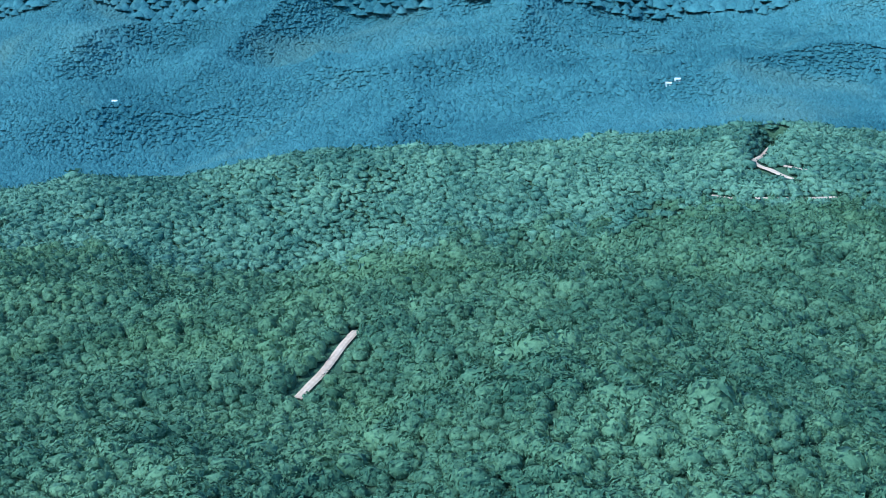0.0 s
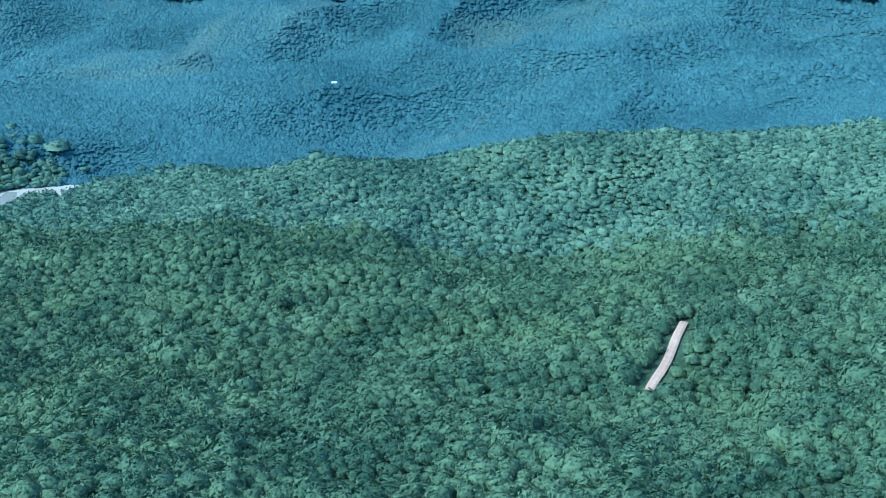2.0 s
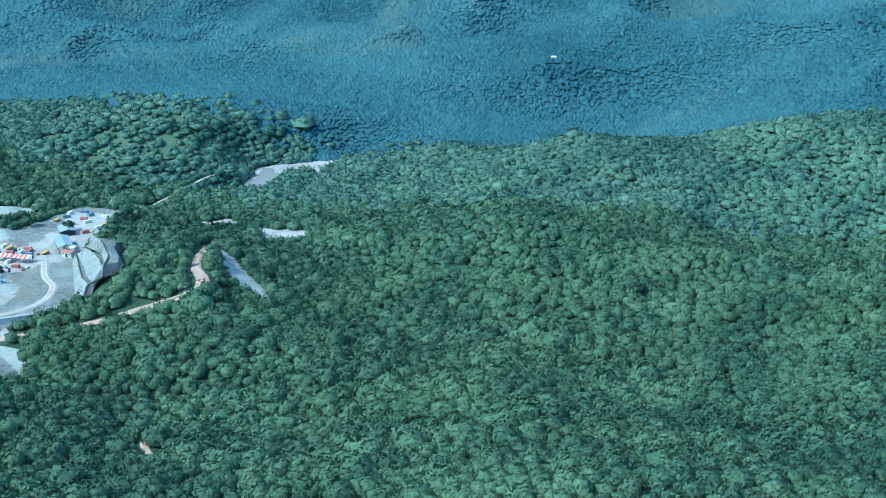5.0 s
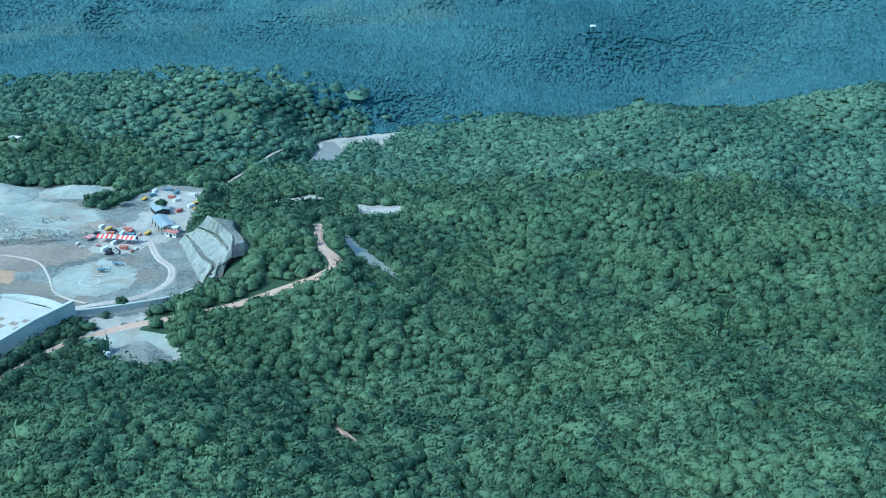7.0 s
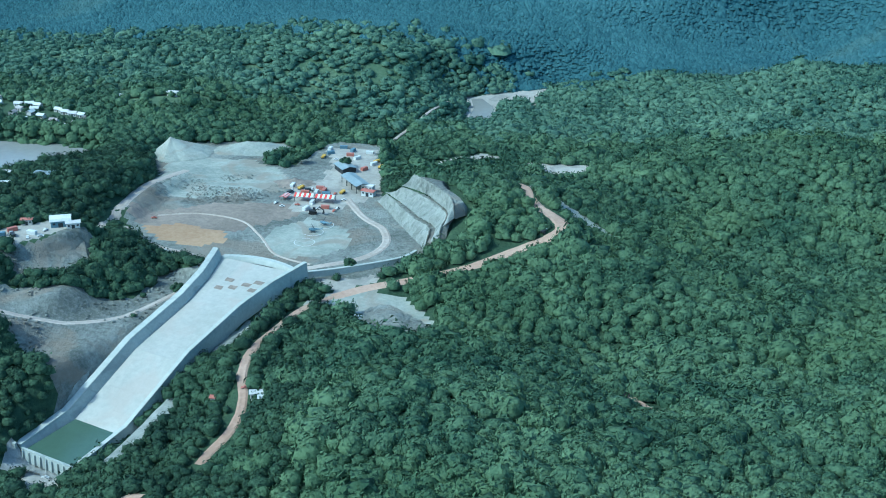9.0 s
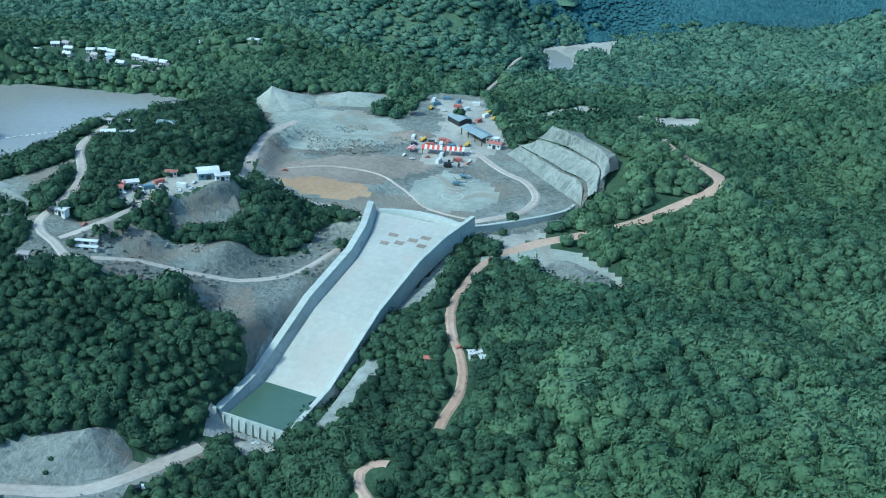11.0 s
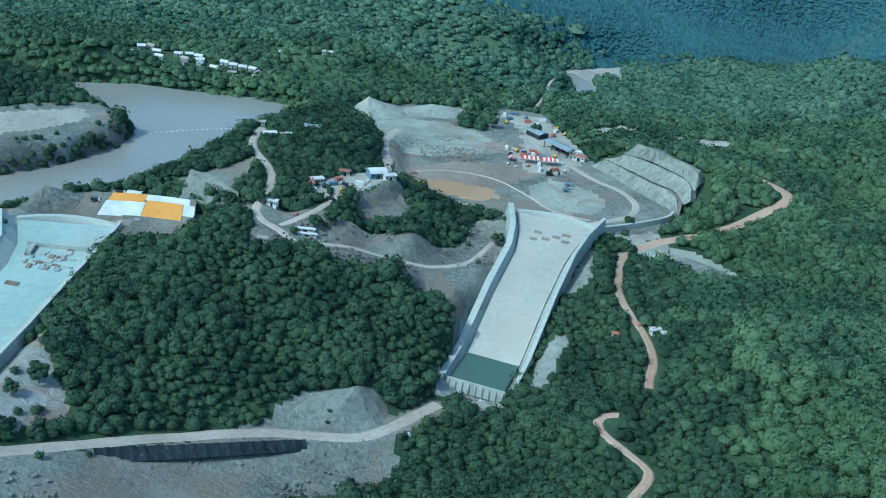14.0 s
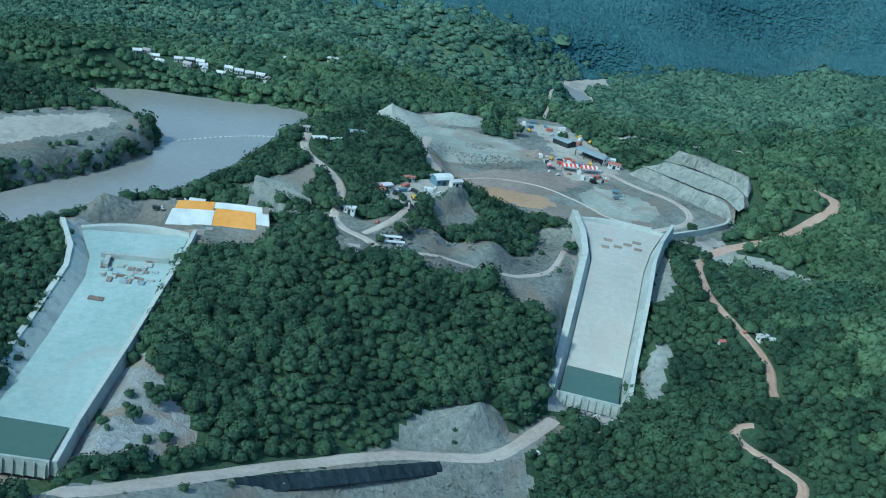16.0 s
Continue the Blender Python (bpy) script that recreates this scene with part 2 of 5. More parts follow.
# outlines on the plan
PIT = [(0, 305), (-5, 329), (-14, 344), (-14, 356), (0, 366), (22, 372), (20, 350), (27, 348), (33, 376), (48, 376), (58, 342), (61, 331), (70, 324), (79, 313), (82, 295), (79, 289), (69, 283), (60, 277), (37, 274), (26, 278), (15, 281), (6, 289)]
VALLEY = [(-33, 246), (-26, 238), (-25, 226), (-18, 227), (-6, 230), (6, 232), (20, 227), (24, 222), (33, 240), (37, 262), (36, 274), (24, 275), (22, 260), (10, 253), (-2, 247), (-16, 246)]
SHORE = [(-160, 352), (-130, 346), (-104, 339), (-83, 347), (-67, 346.5), (-47, 350), (-38, 346), (-36, 332), (-45, 315), (-50.7, 294), (-56.5, 274), (-66, 262), (-76, 253.5), (-84, 243), (-92, 239), (-100, 243), (-95.5, 250), (-86, 263.4), (-75.5, 281), (-68.5, 296), (-69, 307), (-81, 320), (-92, 330), (-106, 336), (-130, 342)]
LEFT_BANK = [(-150, 282), (-112, 289), (-95, 303), (-84, 309), (-77, 303), (-76, 294), (-84, 278), (-95, 265), (-106, 258), (-150, 262)]
DAM_PAD = [(-82, 229), (-66, 249), (-52, 251), (-36, 243), (-42, 228), (-50, 224), (-76, 224)]
RIVER = [(63.7, 428.8), (62.5, 446), (58.3, 460.6), (64.9, 465.8), (74.5, 473.6), (89.3, 484), (86.6, 468.1), (86.3, 452), (79.4, 461.2), (72.5, 451.9), (74.3, 440.6), (72.2, 430.3)]
PILE_PAD = [(61.5, 262), (66, 270), (73, 273.5), (81.5, 270), (91.8, 258.8), (87.8, 252.3), (83.2, 253.4), (72.9, 257.8)]
PILE_FACE = [(91.8, 258.8), (94.5, 253), (89, 245.5), (79, 249), (70, 256), (72.9, 257.8), (83.2, 253.4), (87.8, 252.3)]
ROAD_PAD = [(58.6, 272.4), (63.6, 276), (72.6, 280), (74.3, 275.7), (66.8, 269.7), (61.2, 270.2)]
FRONT = [(-64, 150), (-40, 164), (-24, 176), (-13, 185.5), (-9.5, 193), (4, 201), (11, 199), (20, 207), (22, 202), (13, 190), (15, 185), (10, 176), (-20, 155), (-40, 140), (-70, 136)]
WALL_STRIP = [(55, 270), (66, 273), (74, 279), (82, 287), (80, 293), (66, 283), (57, 276)]
BENCHES = [(58, 325), (62, 331), (72, 332), (82, 322), (90, 308), (90, 296), (84, 291), (78, 293)]
APRON = [(22, 209.5), (35, 208.5), (34, 203), (29, 200), (26, 204)]
HILL_YARD = [(-18, 259), (-13, 266), (-3, 276), (2, 277), (4, 272), (-2, 262), (-8, 256), (-14, 253)]
KNOLL_CUT = [(-6, 256), (-1, 264), (5, 271), (9, 266), (5, 257), (-1, 252)]
SIDE_PADS = [(62, 375), (68, 368), (77, 384), (73, 389)], [(71, 384.5), (77.1, 392.8), (86.2, 389.7), (82, 382.7), (75.5, 379.2)], [(94, 378.1), (100.7, 378.1), (112.4, 380), (114.1, 375.4), (103.9, 363.6), (100, 367.4)]
GREY_SLOPE = [(101, 335), (105, 335.5), (127.3, 316.3), (123.7, 312), (113, 317)]
S2_CUT = [(-57, 192), (-48, 178), (-44, 170), (-50, 163), (-62, 158), (-64, 168), (-60, 180)]
CHUTE_RIGHT_CUT, CHUTE_HEAD_CUT = [(40.1, 220.6), (46.5, 227.8), (47, 223), (43.5, 213), (37, 206)], [(52.2, 262), (57, 266.7), (54.5, 251.6), (48, 238), (47, 246)]
HILL_CUT = [(-39, 262), (-31, 271), (-30, 262), (-33, 250), (-41, 249), (-48, 255)]
CHUTE_A = [(34, 276), (58, 277), (54.5, 266), (49, 255), (36, 208.5), (19, 209), (27, 236), (33, 258)]
CHUTE_B = [(-78, 233), (-52, 235), (-54, 222), (-57, 200), (-63, 160), (-80, 158), (-77, 182), (-74.5, 214)]
FIELD_A, FIELD_B, FIELD_C = [(-14, 424), (35, 408), (54, 440), (40, 470), (5, 478), (-30, 462)], [(-62, 384), (-20, 376), (-4, 392), (-30, 410), (-60, 404)], [(-110, 420), (-60, 412), (-36, 440), (-60, 470), (-110, 462)]
VILLAGE = [(-98, 372), (-70, 362), (-48, 358), (-46, 372), (-70, 382), (-95, 386)]
SCARS = [(408, 419, 27), (414, 416, 27)], [(436, 480, 32), (430, 462, 32), (424.2, 446, 33), (428.3, 437, 32), (434, 430, 31)], [(433, 441, 33), (440.5, 437, 32.5)], [(420, 414, 28), (434, 414.6, 28.5), (444, 416.3, 29)], [(414.5, 646, 38), (428.7, 641, 39)]

# levelled ground: outline, height, run-out
PADS = [
    (SHORE, -7, 13), (LEFT_BANK, 3.4, 7), (PIT, -1.8, 5), ([(6, 232), (20, 227), (24, 222), (33, 240), (37, 262), (36, 274), (24, 275), (22, 260), (10, 253)], -4.5, 8), ([(-8, 231), (6, 232), (10, 253), (-2, 247)], 0.3, 8), ([(-33, 246), (-26, 238), (-25, 226), (-18, 227), (-9, 230), (-5, 246), (-16, 246)], 3.8, 6), (DAM_PAD, 2.0, 6), (RIVER, -7.5, 20), (PILE_PAD, -2.5, 3), (ROAD_PAD, -2.2, 3),
    (HILL_YARD, 6.2, 4), (APRON, -15.7, 3), (SIDE_PADS[0], -7, 3), (SIDE_PADS[1], -7, 3), (SIDE_PADS[2], -4, 3), (VILLAGE, 0.5, 14),
]
# roads: centre line, half width
ROAD_EAST = [(106.5, 312.5, 5.5), (110.5, 307.5, 5.3), (112.5, 303, 5), (110.5, 298.5, 4), (104.3, 293.5, 2.5), (94.2, 284.6, 0.5), (82.4, 278, -1.2), (73, 272.8, -2), (66, 267, -2.5)]
ROAD_NORTH = [(106.5, 312.5, 5.5), (103.5, 318, 5.4), (101.5, 324, 5), (99.5, 332, 4), (96, 340, 2)]
ROAD_DOWN = [(66, 267, -2.5), (62, 259.5, -2.2), (60.2, 251, -1.9), (58.8, 241, -1.6), (58.8, 235, -1.5), (60, 228.3, -1.8), (62.3, 222.5, -3.1), (63.6, 217.5, -4), (63.6, 211.5, -4.8), (62.2, 206.5, -5.6), (61.8, 203, -6)]
ROAD_LOW = [(55, 194.6, -8), (52.5, 194.8, -8.5), (50.8, 192.4, -9), (52, 188.6, -9.2), (55, 185, -9.5), (58.5, 181, -10), (59.3, 178.2, -10.4), (56, 173, -11.5), (48, 163, -13)]
ROAD_FRONT = [(-96, 146, -2), (-70, 151, -3), (-60, 151, -5), (-51, 157, -7), (-40, 166, -10), (-26, 176, -13), (-12, 183, -14.5), (4, 188, -16.5), (11, 194, -17), (20, 205, -17)]
ROAD_HILL = [(-15, 231, 3.6), (-20, 236, 4.0), (-26, 242, 5.2), (-25, 255, 7), (-27, 264, 7.5), (-34, 279, 8), (-34, 293, 8)]
ROAD_YARD = [(-20, 238, 4.1), (-14, 244, 5.5), (-9, 254, 6.2)]
ROAD_WEST = [(3, 281, 2), (0, 298, 1.5), (-2, 318, 0.5), (1, 336, -1.2)]
ROAD_RING = [(52, 326, -1.7), (60, 314, -1.7), (67, 307, -1.7), (70, 297, -1.7), (66, 287, -1.7), (54, 279, -1.7), (37, 276, -1.7), (26, 280, -1.7), (15, 283, -1.7), (4, 291, -1.2)]
TRAIL_A, TRAIL_B = [(132, 237, -1), (135.5, 232.5, -0.6), (139, 228.5, -0.3)], [(317, 312.5, 16.2), (315.6, 305, 15.6), (313.8, 294, 14.2), (311.9, 287, 13.2), (310.6, 282, 12.5)]
TRAIL_FAR = [(44, 382, -7.5), (47, 398, -6.5), (50, 408, -5), (53, 424, -3.5), (57, 436, -3)]
TRACK_A = [(8, 302, -1.8), (18, 306, -1.8), (30, 304, -1.8), (38, 296, -1.8), (46, 286, -1.8), (56, 282, -1.8)]
TRACK_C = [(-14, 232, 3.4), (-4, 237, 1.5), (6, 240, -1.5), (15, 243, -3.6), (24, 250, -4.4), (30, 264, -4.4)]
CUTS = [
    (ROAD_EAST, 2.1), (ROAD_NORTH, 1.6), (ROAD_DOWN, 1.5), (ROAD_LOW, 1.5), (ROAD_FRONT, 2.2), (ROAD_HILL, 1.5), (ROAD_YARD, 1.3), (ROAD_WEST, 1.8), (ROAD_RING, 1.5), (TRAIL_A, 1.1), (TRAIL_B, 2.4), (TRAIL_FAR, 0.8), (TRACK_A, 0.6), (TRACK_C, 0.9), *[(line, 2.0) for line in SCARS],
    ([(46, 279, -2.2), (43.8, 266, -3.6), (41.4, 256, -5)], 8.5), ([(41.4, 256, -5), (36.6, 240, -8.6), (31, 222, -17.2), (29.2, 216.5, -17.4)], 7.0),
    ([(-65.5, 231, 0.4), (-63.8, 218, -0.9), (-65.6, 200, -3.8), (-70.8, 167, -8.4), (-71.4, 158, -9)], 7.6),
]
PIT_TEAL = [(-4, 326), (-10, 348), (16, 352), (30, 342), (33, 328), (20, 320), (4, 317)]
PIT_BROWN = [(2, 300), (8, 306), (20, 312), (34, 312), (38, 304), (30, 297), (20, 296), (8, 294)]
PIT_ORANGE = [(9, 293), (18, 297), (28, 295), (31, 290), (26, 286), (14, 287)]
PIT_DARK = [(14, 312), (34, 318), (44, 318), (42, 309), (30, 306), (16, 305)]
PIT_PALE = [(40, 300), (46, 310), (58, 306), (63, 296), (57, 287), (46, 285), (40, 291)]
PIT_YARD = [(34, 328), (42, 314), (50, 314), (56, 326), (58, 342), (48, 370), (34, 370), (40, 345)]
# bare ground: outline, material slot
BARE = [
    (VALLEY, 1), (PIT, 1), (PIT_TEAL, 9), (PIT_BROWN, 5), (PIT_ORANGE, 8), (PIT_DARK, 5), (PIT_PALE, 9), (PIT_YARD, 6), (DAM_PAD, 1), (LEFT_BANK, 1), ([(-150, 279), (-112, 284), (-96, 296), (-86, 302), (-81, 297), (-90, 281), (-102, 270), (-150, 268)], 6), (RIVER, 6), (PILE_PAD, 9), (PILE_FACE, 1), (WALL_STRIP, 1), (ROAD_PAD, 6), (FRONT, 1), (APRON, 6), (HILL_YARD, 6), (KNOLL_CUT, 1), (GREY_SLOPE, 9), (S2_CUT, 4),
    (CHUTE_RIGHT_CUT, 11), (CHUTE_HEAD_CUT, 11), (HILL_CUT, 1), (CHUTE_A, 4), (CHUTE_B, 4), (SIDE_PADS[0], 6), (SIDE_PADS[1], 6), (SIDE_PADS[2], 6), (SHORE, 5), (FIELD_A, 7), (FIELD_B, 7), (FIELD_C, 7),
]
# ground kept free of forest: outline, margin
CLEAR = [(p, -0.3) for p, m in BARE if m != 7] + [(SHORE, 1.0), (VILLAGE, -0.5), (LEFT_BANK, 1.5), (BENCHES, 0.5)]


# ---------------------------------------------------------------- the land
def land(x, y):
    """Height of the unlevelled ground: a tilted base, hills and hollows, far ranges, and spurs fitted to the camera's
    view.
    """
    x, y = np.asarray(x, float), np.asarray(y, float)
    z = BASE[0] + BASE[1] * np.clip(x, -300, 700) / 100 + BASE[2] * (np.clip(y - 400, 0, 230) + 0.35 * np.clip(y - 630, 0, 600)) / 100
    for cx, cy, r, h in HILLS_NEAR + HILLS_MIDDLE + HILLS_FAR:
        z = z + h * np.exp(-((x - cx) ** 2 + (y - cy) ** 2) / (2 * r * r))
    for cx, cy, rx, ry, turn, h in RANGES + SPURS:
        c, s = math.cos(radians(turn)), math.sin(radians(turn))
        u, v = (x - cx) * c + (y - cy) * s, (y - cy) * c - (x - cx) * s
        z = z + h * np.exp(-(u * u) / (2 * rx * rx) - (v * v) / (2 * ry * ry))
    far = np.clip((y - 590) / 220, 0, 1)
    wx, wy = x + 40 * noise2(x, y, 140, 11), y + 40 * noise2(x, y, 140, 12)
    z = z + far * (46 * (0.35 - np.abs(noise2(wx, wy, 150, 1))) + 20 * (0.35 - np.abs(noise2(wx, wy, 62, 2)))) + 9 * np.clip((y - 490) / 60, 0, 1) * (0.35 - np.abs(noise2(x + 12 * noise2(x, y, 40, 5), y, 46, 7))) + (0.4 + 1.6 * far) * noise2(x, y, 26, 3)
    hilly = np.clip((x - 95) / 50, 0, 1) * (1 - far)
    z = z + hilly * (2.6 * noise2(x + 9 * noise2(x, y, 30, 6), y, 34, 8) + 1.2 * noise2(x, y, 16, 9))
    return z


def inside(x, y, poly):
    """Signed distance to a polygon, positive inside."""
    x, y = np.asarray(x, float), np.asarray(y, float)
    best, odd = np.full(x.shape, 1e9), np.zeros(x.shape, bool)
    for (ax, ay), (bx, by) in zip(poly, poly[1:] + poly[:1]):
        dx, dy = bx - ax, by - ay
        t = np.clip(((x - ax) * dx + (y - ay) * dy) / (dx * dx + dy * dy + 1e-9), 0, 1)
        best = np.minimum(best, np.hypot(x - ax - t * dx, y - ay - t * dy))
        odd ^= ((ay > y) != (by > y)) & (x < (bx - ax) * (y - ay) / (by - ay + 1e-12) + ax)
    return np.where(odd, best, -best)


def along(x, y, line):
    """Distance to a polyline, and its height there."""
    x, y = np.asarray(x, float), np.asarray(y, float)
    best, hz = np.full(x.shape, 1e9), np.zeros(x.shape)
    for (ax, ay, az), (bx, by, bz) in zip(line, line[1:]):
        dx, dy = bx - ax, by - ay
        t = np.clip(((x - ax) * dx + (y - ay) * dy) / (dx * dx + dy * dy + 1e-9), 0, 1)
        d = np.hypot(x - ax - t * dx, y - ay - t * dy)
        hz = np.where(d < best, az + t * (bz - az), hz)
        best = np.minimum(best, d)
    return best, hz


def blend(z, d, h, soft):
    """Level the ground to h where d is positive, running out over soft metres."""
    k = np.clip(1 + d / soft, 0, 1)
    k = k * k * (3 - 2 * k)
    return z * (1 - k) + h * k


def ground_height(x, y):
    x, y = np.asarray(x, float), np.asarray(y, float)
    z = land(x, y)
    for poly, h, soft in PADS:
        near = (x > min(p[0] for p in poly) - soft) & (x < max(p[0] for p in poly) + soft) & (y > min(p[1] for p in poly) - soft) & (y < max(p[1] for p in poly) + soft)
        if near.any():
            z[near] = blend(z[near], inside(x[near], y[near], poly), h, soft)
    z = z + 0.45 * noise2(x, y, 8, 14) * np.clip(inside(x, y, PIT) / 6, 0, 1) + 0.8 * noise2(x, y, 7, 15) * np.clip(inside(x, y, VALLEY) / 6, 0, 1)
    for line, w in CUTS:
        near = (x > min(p[0] for p in line) - w - 8) & (x < max(p[0] for p in line) + w + 8) & (y > min(p[1] for p in line) - w - 8) & (y < max(p[1] for p in line) + w + 8)
        if near.any():
            d, h = along(x[near], y[near], line)
            z[near] = blend(z[near], w - d, h, 5)
    return z


def ground_at(x, y):
    return float(ground_height(np.array([x]), np.array([y]))[0])


def steps(a, b, fine0, fine1, fine, then=0, grow=1.12, most=60):
    """Grid lines: close together between fine0 and fine1, a little wider as far as then, and widening outwards."""
    out = list(np.arange(fine0, fine1 + fine / 2, fine))
    while out[-1] < then:
        out.append(out[-1] + 3.2)
    s, v = fine, out[-1]
    while v < b:
        s = min(s * grow, most)
        v += s
        out.append(v)
    s, v = fine, out[0]
    while v > a:
        s = min(s * grow, most)
        v -= s
        out.insert(0, v)
    return np.array(out)


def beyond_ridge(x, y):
    """Past the crest that closes the near valley, where the haze-blue colour begins."""
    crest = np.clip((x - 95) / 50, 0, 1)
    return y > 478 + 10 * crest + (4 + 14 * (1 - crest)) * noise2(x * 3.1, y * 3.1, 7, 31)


def build_ground():
    xs, ys = steps(-2600, 3400, -160, 140, 1.4, 460), steps(-900, 4300, 120, 490, 1.6, 760, 1.1)
    gx, gy = np.meshgrid(xs, ys)
    z = ground_height(gx.ravel(), gy.ravel())
    nx, ny = len(xs), len(ys)
    i = np.arange(nx * ny).reshape(ny, nx)
    faces = np.stack([i[:-1, :-1], i[:-1, 1:], i[1:, 1:], i[1:, :-1]], -1).reshape(-1, 4)
    cx, cy = gx[:-1, :-1].ravel() + 0.8, gy[:-1, :-1].ravel() + 0.8
    index = np.zeros(len(faces), int)
    jitter = 1.1 * noise2(cx, cy, 5, 7) + 1.2 * noise2(cx, cy, 11, 17)
    # ground past the crest gets the same painted-in haze blue
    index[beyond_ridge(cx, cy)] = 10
    for poly, mat in BARE:
        index[inside(cx, cy, poly) + jitter + (6 if poly is LEFT_BANK else 0) > 0] = mat
    ob = mesh_from("ground", np.c_[gx.ravel(), gy.ravel(), z], faces, [FOREST_FLOOR, ROCK_FILL, DIRT_ROAD, DIRT_PINK, ROCK_CUT, BROWN_EARTH, PALE_EARTH, GRASS, ORANGE_EARTH, GREEN_GREY, FOLIAGE_BLUE_HAZE, SHOTCRETE], True, index)
    return tagged(ob, "hilly ground of soil, rock fill and pale earth", "ground", kind="structure")


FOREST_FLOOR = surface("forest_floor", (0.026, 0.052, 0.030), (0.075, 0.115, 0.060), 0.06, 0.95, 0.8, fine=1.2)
BROWN_EARTH = surface("brown_earth", (0.20, 0.17, 0.14), (0.34, 0.28, 0.23), 0.05, 0.95, 0.4, fine=0.8)
GRASS = surface("grass", (0.055, 0.100, 0.055), (0.135, 0.185, 0.105), 0.05, 0.95, 0.5, fine=0.7)
ORANGE_EARTH = surface("orange_earth", (0.34, 0.22, 0.13), (0.46, 0.32, 0.20), 0.06, 0.95, 0.3, fine=0.8)
GREEN_GREY = surface("green_grey_earth", (0.24, 0.265, 0.225), (0.40, 0.405, 0.35), 0.09, 0.95, 0.3, fine=0.8, stain=((0.27, 0.22, 0.17), 0.08, 0.52, 0.6))
PALE_EARTH = surface("pale_earth", (0.31, 0.29, 0.25), (0.45, 0.42, 0.36), 0.05, 0.95, 0.3, fine=0.8, stain=((0.22, 0.21, 0.19), 0.12, 0.55, 0.6))


# ---------------------------------------------------------------- forest
def lump(rng, level, flat):
    """One uneven ball, its underside cut away, as arrays."""
    bm = bmesh.new()
    bmesh.ops.create_icosphere(bm, subdivisions=level, radius=1.0)
    off = Vector(rng.uniform(-50, 50, 3))
    for v in bm.verts:
        n = v.co.normalized()
        d = 1 + 0.42 * noise.noise(n * 1.6 + off) + 0.24 * noise.noise(n * 3.8 + off)
        v.co = Vector((n.x * d, n.y * d, n.z * d * flat))
    low = min(bm.verts, key=lambda v: v.co.z)
    bmesh.ops.delete(bm, geom=[low], context="VERTS")
    bm.verts.index_update()
    vs, fs = np.array([v.co for v in bm.verts]), np.array([[v.index for v in f.verts] for f in bm.faces])
    bm.free()
    return vs, fs


def crown_shapes(count, seed, level, leaves, flat=0.62, leaf=0.17):
    """Crowns of radius about one, as (vertices, triangles): a knobbly dome under loose sprays of leaf that face outwards."""
    rng, out = np.random.default_rng(seed), []
    for _ in range(count):
        vs, fs = lump(rng, level, flat)
        if leaves:
            a, h = rng.uniform(0, 2 * np.pi, leaves), rng.uniform(-0.15, 1.0, leaves)
            n = np.stack([np.cos(a) * np.sqrt(1 - h * h), np.sin(a) * np.sqrt(1 - h * h), h], 1)
            near = np.argmax(n @ (vs / np.linalg.norm(vs, axis=1, keepdims=True)).T, axis=1)
            c = n * np.linalg.norm(vs[near], axis=1, keepdims=True) * rng.uniform(0.93, 1.12, (leaves, 1))
            t1 = np.cross(n, rng.normal(0, 1, (leaves, 3)))
            t1 /= np.linalg.norm(t1, axis=1, keepdims=True)
            t2 = np.cross(n, t1) + rng.normal(0, 0.45, (leaves, 3))
            k = leaf * rng.uniform(0.6, 1.35, (leaves, 1))
            t = np.stack([c + t1 * k, c - t1 * 0.5 * k + t2 * 0.85 * k, c - t1 * 0.5 * k - t2 * 0.85 * k], 1).reshape(-1, 3)
            fs = np.r_[fs, len(vs) + np.arange(3 * leaves).reshape(-1, 3)]
            vs = np.r_[vs, t]
        out.append((vs, fs))
    return out


def mound_shapes(count, seed):
    """Small uneven domes for the crowns of the farthest woods."""
    rng, out = np.random.default_rng(seed), []
    for _ in range(count):
        a = np.arange(7) * 2 * np.pi / 7 + rng.uniform(-0.2, 0.2, 7)
        r = rng.uniform(0.8, 1.25, 7)
        vs = np.r_[np.stack([np.cos(a) * r, np.sin(a) * r, rng.uniform(-0.4, -0.2, 7)], 1), [[rng.uniform(-0.25, 0.25), rng.uniform(-0.25, 0.25), 0.62]]]
        out.append((vs, np.array([[k, (k + 1) % 7, 7] for k in range(7)])))
    return out


def scatter(x0, x1, y0, y1, gap, seed):
    """Points on a shaken grid."""
    rng = np.random.default_rng(seed)
    gx, gy = np.meshgrid(np.arange(x0, x1, gap), np.arange(y0, y1, gap))
    x, y = gx.ravel() + rng.uniform(-0.48, 0.48, gx.size) * gap, gy.ravel() + rng.uniform(-0.48, 0.48, gx.size) * gap
    return x, y, rng


def wooded(x, y, reach=0.3):
    """Where the forest stands: not on water, roads, pads, or the bare ground."""
    ok = np.ones(len(x), bool)
    for poly, margin in CLEAR:
        ok &= inside(x, y, poly) < -margin - reach * 0.7
    for line, w in CUTS:
        near = (x > min(p[0] for p in line) - w - 5) & (x < max(p[0] for p in line) + w + 5) & (y > min(p[1] for p in line) - w - 5) & (y < max(p[1] for p in line) + w + 5)
        k = np.where(near)[0]
        if len(k):
            ok[k] &= along(x[k], y[k], line)[0] > w + reach
    return ok


